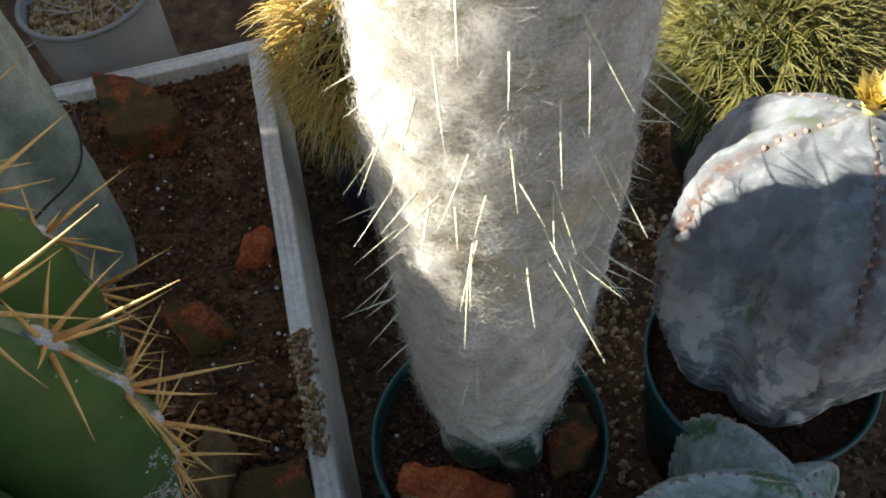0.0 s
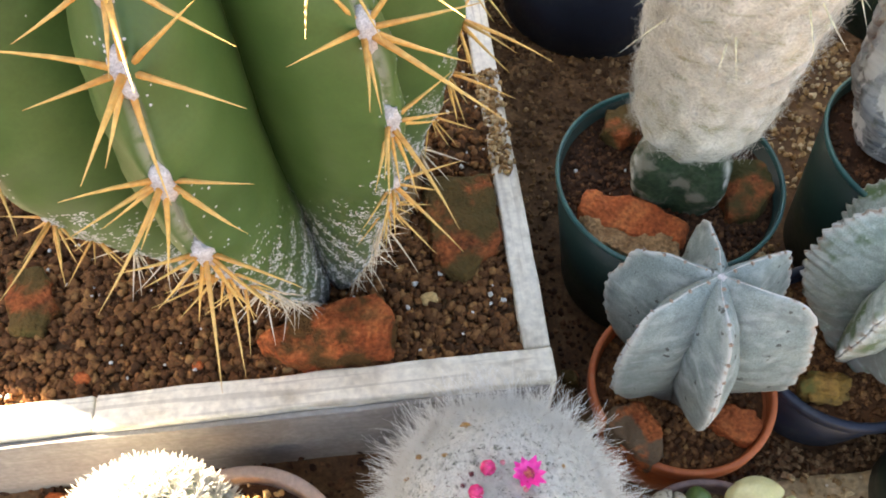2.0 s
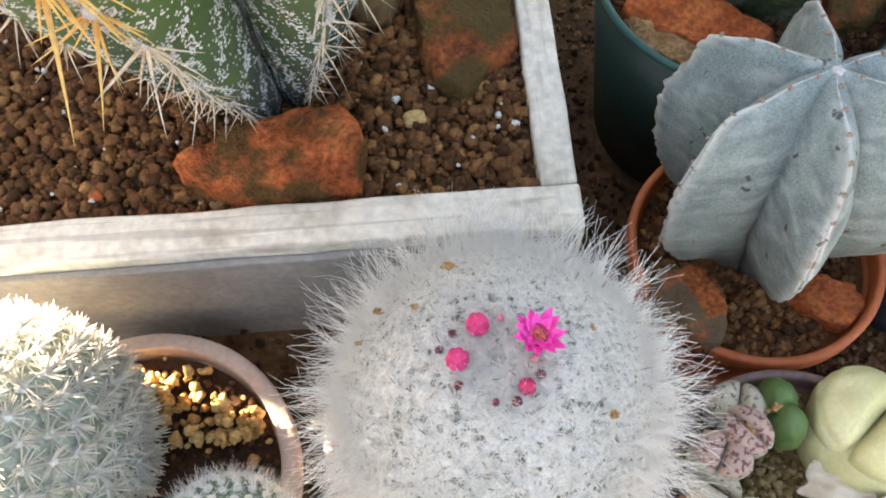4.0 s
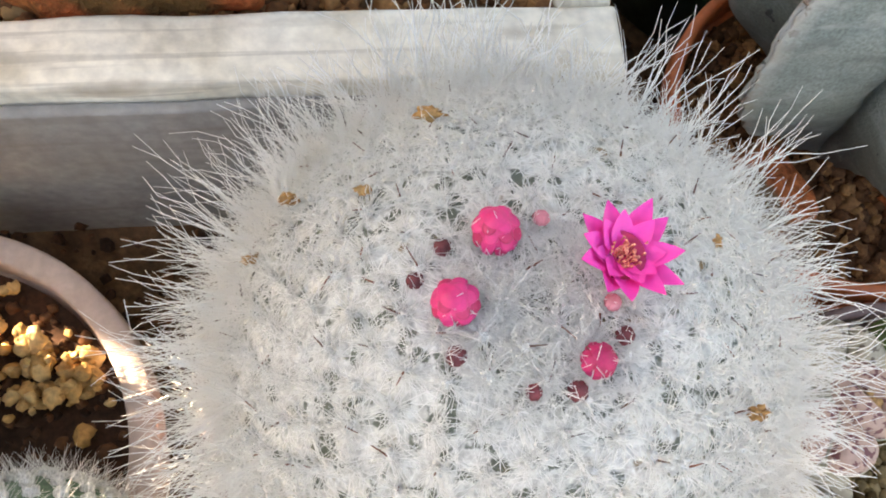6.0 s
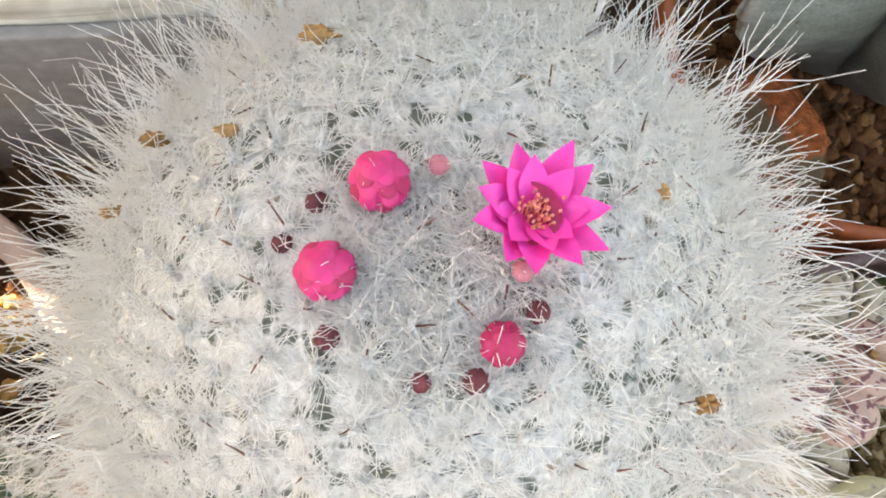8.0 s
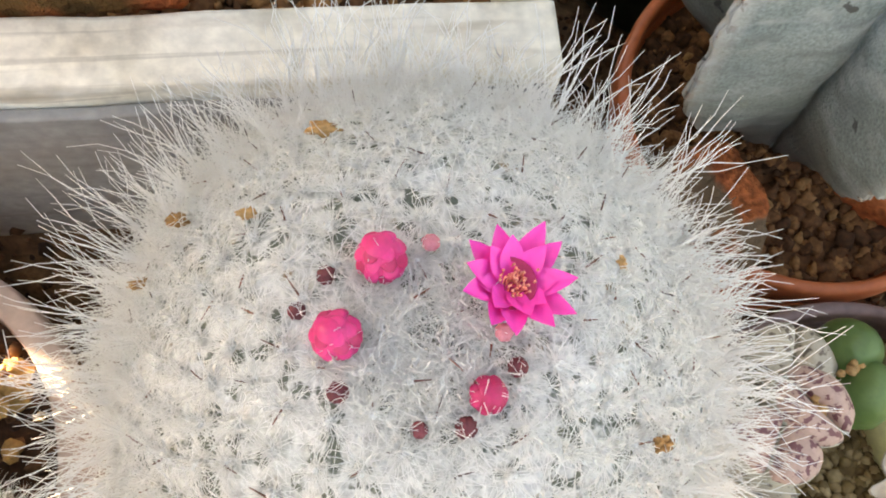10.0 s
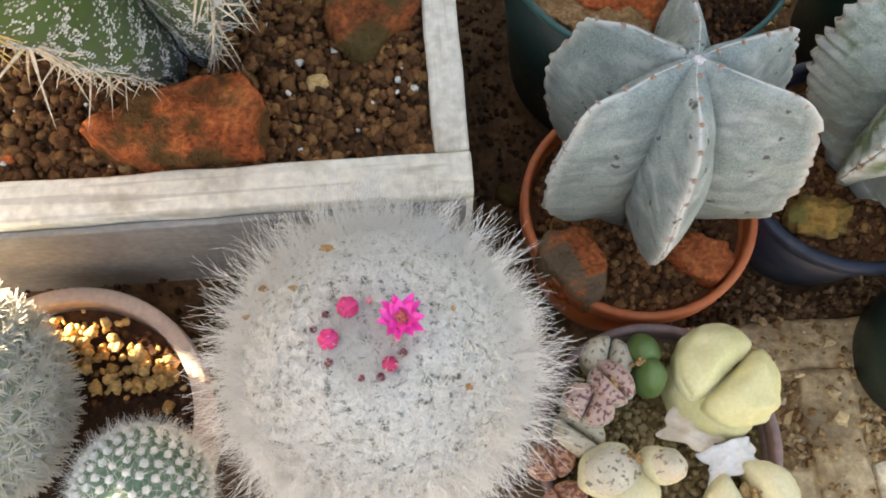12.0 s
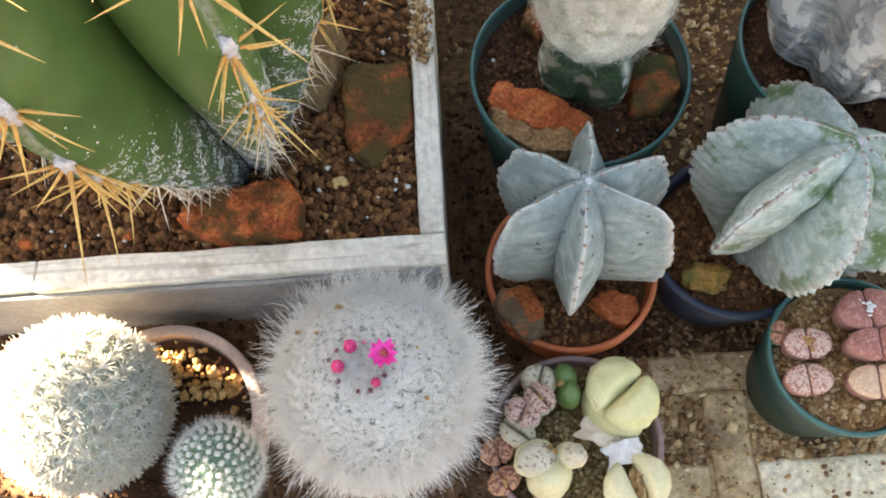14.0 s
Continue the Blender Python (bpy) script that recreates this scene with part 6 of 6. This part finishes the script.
# ---- small cacti in the pink pot ----
def warty(name, centre, radii, n_ar, label, body_mat, spine_mat, spine_len, per, seed, tuft, tilt=(0, 0), radius=0.00028, flat=(25, 80), hairs=0):
    c, r_ = np.array(centre, float), np.array(radii, float)
    ob = thing(name, (c[0], c[1], c[2] - r_[2] * 0.9), label, "cactus")
    rs = np.random.RandomState(seed)
    i = np.arange(n_ar)
    zc = 1 - (i + 0.5) / n_ar * 1.7
    rr = np.sqrt(np.clip(1 - zc * zc, 0, 1))
    d = np.stack([rr * np.cos(i * gold), rr * np.sin(i * gold), zc], 1)
    q = np.array(Euler((radians(tilt[0]), radians(tilt[1]), 0)).to_matrix())
    bv, bf = ICO[4]
    bumpy = np.clip(((bv @ d.T).max(1) - 0.985) / 0.015, 0, 1)
    part("body", ((bv * r_ * (0.94 + 0.06 * bumpy)[:, None]) @ q.T + c, bf), body_mat, ob)
    p = (d * r_) @ q.T + c
    nn = (d / r_) @ q.T
    nn /= np.linalg.norm(nn, axis=1, keepdims=True)
    part("wool_cover", merge([blob(a + b * 0.0003, (tuft, tuft, tuft * 0.8), 1, 0.35, 1, k) for k, (a, b) in enumerate(zip(p, nn))]), M_WHITEWOOL, ob, kind="stuff")
    P, Nn = np.repeat(p, per, 0), np.repeat(nn, per, 0)
    el = np.radians(rs.uniform(*flat, len(P)))
    w = rs.normal(0, 1, P.shape)
    w -= (w * Nn).sum(1, keepdims=True) * Nn
    w /= np.linalg.norm(w, axis=1, keepdims=True)
    w = w * np.cos(el)[:, None] + Nn * np.sin(el)[:, None]
    part("spine_cover", threads(P, w, spine_len * rs.uniform(0.6, 1.1, len(P)), 0.08, radius, 3, 4, 0, rs, 0.3), spine_mat, ob, kind="stuff")
    return ob


warty("white_spined_cactus", (-0.2040, -0.0875, 0.1110), (0.0415, 0.0425, 0.0490), 310, "egg-shaped cactus bristling with stout white spines, sunlit", M_WARTBODY, M_WHITESPINE, 0.0085, 26, 101, 0.0024, (0, -6), 0.00048, (8, 75))
warty("dotted_cactus", (-0.1330, -0.1220, 0.0930), (0.0235, 0.0235, 0.0290), 260, "small green cactus with rows of white woolly dots", M_DOTBODY, M_HAIR, 0.0070, 13, 102, 0.0017, (0, 0), 0.00007, (15, 75))


# ---- living stones ----
def living_stone(centre, az, length, width, height, top, side, label, seed=0, lean=0.0, gap=0.0004, group="living stones", bits=None, c0=0.45, uneven=0.04, tip=(0, 0), taper_by=0.22, core=None, dome=0.26, fused=None, small=1.0):
    """Two fleshy lobes with a cleft between. az: the way in degrees from lobe to lobe; length: over both lobes."""
    c = np.array(centre, float)
    ob = thing("living_stone", (c[0], c[1], c[2] - height), label, "succulent", group)
    L, W = length / 2, width / 2
    for k, sgn in enumerate((-1, 1)):
        v, f = ICO[4]
        v = np.array(v)
        a_ = np.arctan2(v[:, 1], v[:, 0] * sgn)
        ca_, sa_ = np.cos(a_), np.sin(a_)
        # half-round outline, flat along the cleft
        qa, qb, qc = ca_**2 + sa_**2, c0 * ca_, c0**2 - 1
        arc = (-qb + np.sqrt(qb**2 - qa * qc)) / qa
        flat_d = np.where(ca_ < -1e-3, c0 / np.maximum(1e-3, -ca_), 9.0)
        reach = (arc**-8 + flat_d**-8) ** (-1 / 8)
        rho = np.hypot(v[:, 0], v[:, 1]) ** 0.75
        taper = np.where(v[:, 2] < 0, 1 - taper_by * np.abs(v[:, 2]), 1.0)
        x = sgn * ((c0 + rho * reach * ca_ * taper) * L + gap / 2)
        y = rho * reach * sa_ * W * taper
        zc = np.where(v[:, 2] > 0, np.abs(v[:, 2]) ** 1.3 * dome * W, -(np.abs(v[:, 2]) ** 0.7) * height)
        d = np.array([noise.noise(Vector(p) * 2.2 + Vector((seed, k, 0))) for p in v]) * uneven * W
        if k == 1:
            x, y = x * small, y * small
        ca, sa = math.cos(radians(az)), math.sin(radians(az))
        x, y = x * (1 + 0.6 * d / W), y * (1 + 0.6 * d / W)
        w = np.stack([x * ca - y * sa, x * sa + y * ca, zc + d + lean * x], 1)
        if tip != (0, 0):
            q = np.array(Euler((radians(tip[0]), radians(tip[1]), 0)).to_matrix())
            w = (w + np.array([0, 0, height])) @ q.T - np.array([0, 0, height])
        w = w + c
        mats_ = []
        for q in f:
            mz = v[list(q)][:, 2].mean()
            mats_.append(0 if mz > 0.30 else 1)
        part("lobe", (w, f, mats_), [top, side], ob)
    if fused is not None:
        part("fused_body", blob(c + np.array([fused[0], fused[1], -height * 0.62]), (L * fused[2], W * fused[2], height * 0.62), 4, 0.10, 1, seed, 1.2, (0, 0, az)), side, ob, "fused lower body")
    if core is not None:
        part("core", blob(c - np.array([0, 0, width * 0.10]), (length * 0.2, width * 0.26, width * 0.2), 3, 0.6, 1, seed, 2), core, ob, "shrivelled brown core")
    if bits is not None:
        rs = np.random.RandomState(seed + 5)
        p = c + np.stack([rs.normal(0, length * 0.05, 22), rs.normal(0, width * 0.13, 22), np.full(22, width * 0.11)], 1)
        part("dry_flower", scatter(p, 0.0006 + 0.0008 * rs.rand(22), 1, rs), bits, ob, "crumbs of a dried flower in the cleft")
    return ob


living_stone((0.0471, -0.0854, 0.0900), -20, 0.0205, 0.0175, 0.022, M_TOPGREY, M_LITHSIDE, "cream living stone with dark dashes behind pink ones", 1, dome=0.6)
living_stone((0.0458, -0.0966, 0.0970), 38, 0.0155, 0.0190, 0.026, M_TOPPINK, M_LITHSIDE, "pink living stone, cleft crusted with yellow flower remains", 2, bits=M_DRYBIT, dome=0.5)
living_stone((0.0358, -0.1040, 0.0965), -32, 0.0205, 0.0155, 0.026, M_TOPPINK, M_LITHSIDE, "pink living stone with dark wine markings", 12, dome=0.45)
living_stone((0.0325, -0.1130, 0.0870), 50, 0.0175, 0.021, 0.020, M_TOPGREY, M_LITHSIDE, "cream living stone leaning under a pink one", 3, dome=0.6)
sprout = thing("living_stone", (0.0620, -0.0890, 0.072), "smooth bright green living stone of two round lobes", "succulent", "living stones")
part("lobe", blob((0.0613, -0.0842, 0.0880), (0.0070, 0.0076, 0.0115), 4, 0.10, 1, 3, 1.2), M_LITHGREEN, sprout)
part("lobe", blob((0.0628, -0.0940, 0.0880), (0.0068, 0.0080, 0.0115), 4, 0.10, 1, 4, 1.2), M_LITHGREEN, sprout)
rs = np.random.RandomState(104)
part("dry_flower", scatter(np.array([0.0600, -0.0892, 0.0955]) + rs.normal(0, 1, (30, 3)) * np.array([0.0022, 0.0012, 0.0006]), 0.0005 + 0.0008 * rs.rand(30), 1, rs), M_DRYBIT, sprout, "crumbs of a dried flower in the cleft")
living_stone((0.0918, -0.0965, 0.0940), -52, 0.0430, 0.0360, 0.028, M_LITHYEL, M_LITHYEL, "large pale yellow living stone with deep cleft", 5, 0.02, 0.0008, uneven=0.09, c0=0.42, dome=0.55, fused=(-0.004, -0.006, 0.90))
living_stone((0.0205, -0.1225, 0.0860), 15, 0.0195, 0.0150, 0.015, M_TOPTAN, M_LITHTAN, "tan living stone with dark brown branching marks", 6, dome=0.4)
living_stone((0.0232, -0.1385, 0.0860), 30, 0.0195, 0.0140, 0.015, M_TOPTAN, M_LITHTAN, "tan living stone with dark brown branching marks", 7, bits=M_DRYBIT, dome=0.4)
tall = thing("living_stone", (0.0470, -0.1390, 0.070), "tall cream living stone with grey patterned top and a raised arm", "succulent", "living stones")
part("fused_body", blob((0.0475, -0.1375, 0.0845), (0.0128, 0.0130, 0.0175), 4, 0.10, 1, 8, 1.2, (18, 0, 0)), M_LITHCREAM, tall, "smooth cream lower body")
for c_, r_, turn_, k_ in (((0.0410, -0.1290, 0.0925), (0.0125, 0.0100, 0.0115), (14, -8, 12), 31), ((0.0590, -0.1285, 0.0965), (0.0068, 0.0070, 0.0140), (8, 22, 0), 32)):
    v, f = blob(c_, r_, 4, 0.12, 1, k_, 1.3, turn_)[:2]
    part("lobe", (v, f, [0 if (np.asarray(v)[list(q)].mean(0)[2] - c_[2]) / r_[2] > 0.45 else 1 for q in f]), [M_TOPGREY, M_LITHCREAM], tall)
rs = np.random.RandomState(105)
part("dry_flower", scatter(np.array([0.0485, -0.1250, 0.0995]) + rs.normal(0, 1, (24, 3)) * np.array([0.0020, 0.0012, 0.0006]), 0.0005 + 0.0008 * rs.rand(24), 1, rs), M_DRYBIT, tall, "crumbs of a dried flower in the cleft")
living_stone((0.0945, -0.1450, 0.0880), 20, 0.0310, 0.030, 0.020, M_LITHCREAM, M_LITHCREAM, "split yellowish living stone with brown core", 9, 0, 0.0060, bits=M_DRYBIT, uneven=0.06, core=M_CORE, dome=0.5)
living_stone((0.0440, -0.1560, 0.0850), 80, 0.020, 0.018, 0.018, M_TOPPINK, M_LITHSIDE, "mauve living stone at the pot's edge", 10)


def dry_shell(x, y, z, sx, sy, az, seed, label, mat=M_SHELL):
    """A curled, torn piece of dried skin."""
    n = 16
    u, v = np.meshgrid(np.linspace(-1, 1, n), np.linspace(-1, 1, n), indexing="ij")
    edge = 1 + 0.35 * np.array([[noise.noise(Vector((a * 1.7, b * 1.7, seed))) for b in v[0]] for a in u[:, 0]])
    px, py = u * sx * edge, v * sy * edge
    pz = 0.0035 * (1 - u**2) + 0.0020 * np.array([[noise.noise(Vector((a * 3, b * 3, seed + 4))) for b in v[0]] for a in u[:, 0]])
    ca, sa = math.cos(az), math.sin(az)
    top = np.stack([px * ca - py * sa + x, px * sa + py * ca + y, pz + z], -1).reshape(-1, 3)
    f = [(i * n + j, (i + 1) * n + j, (i + 1) * n + j + 1, i * n + j + 1) for i in range(n - 1) for j in range(n - 1)]
    k = len(top)
    rim = [i * n for i in range(n)] + [(n - 1) * n + j for j in range(1, n)] + [i * n + n - 1 for i in range(n - 2, -1, -1)] + [j for j in range(n - 2, 0, -1)]
    g = np.concatenate([top, top - np.array([0, 0, 0.0006])])
    f += [tuple(q + k for q in reversed(w)) for w in f]
    f += [(a, b, b + k, a + k) for a, b in zip(rim, rim[1:] + rim[:1])]
    whole("dried_skin", (g, f), mat, label, "dried skin", "dried skins")


dry_shell(0.0786, -0.1153, 0.0810, 0.011, 0.007, -0.5, 2, "torn cream-white dried leaf skin on grit")
dry_shell(0.0903, -0.1275, 0.0835, 0.0105, 0.0062, 0.3, 5, "chalky white dried skin beside a split stone", M_CHALK)
living_stone((0.1995, -0.0745, 0.0905), 0, 0.0265, 0.0185, 0.016, M_TOPROSE, M_SIDEWINE, "rose living stone with red netted top", 21, bits=M_DRYBIT)
living_stone((0.1960, -0.0950, 0.0905), 0, 0.0265, 0.0180, 0.016, M_TOPROSE, M_SIDEWINE, "rose living stone with red netted top", 22)
living_stone((0.2345, -0.0580, 0.0960), 6, 0.034, 0.023, 0.022, M_TOPWINE, M_SIDEWINE, "wine-red living stone with white dried core", 23, bits=M_PERLITE)
living_stone((0.2370, -0.0785, 0.0960), -4, 0.036, 0.019, 0.022, M_TOPWINE, M_SIDEWINE, "wine-red living stone with pink netting", 24)
living_stone((0.2340, -0.0985, 0.0900), -4, 0.034, 0.020, 0.016, M_TOPPEACH, M_SIDEWINE, "peach living stone with pale netted top", 25)
living_stone((0.1868, -0.0660, 0.0850), 70, 0.015, 0.010, 0.014, M_TOPTAN, M_LITHGREEN, "small tan living stone against the pot wall", 26)
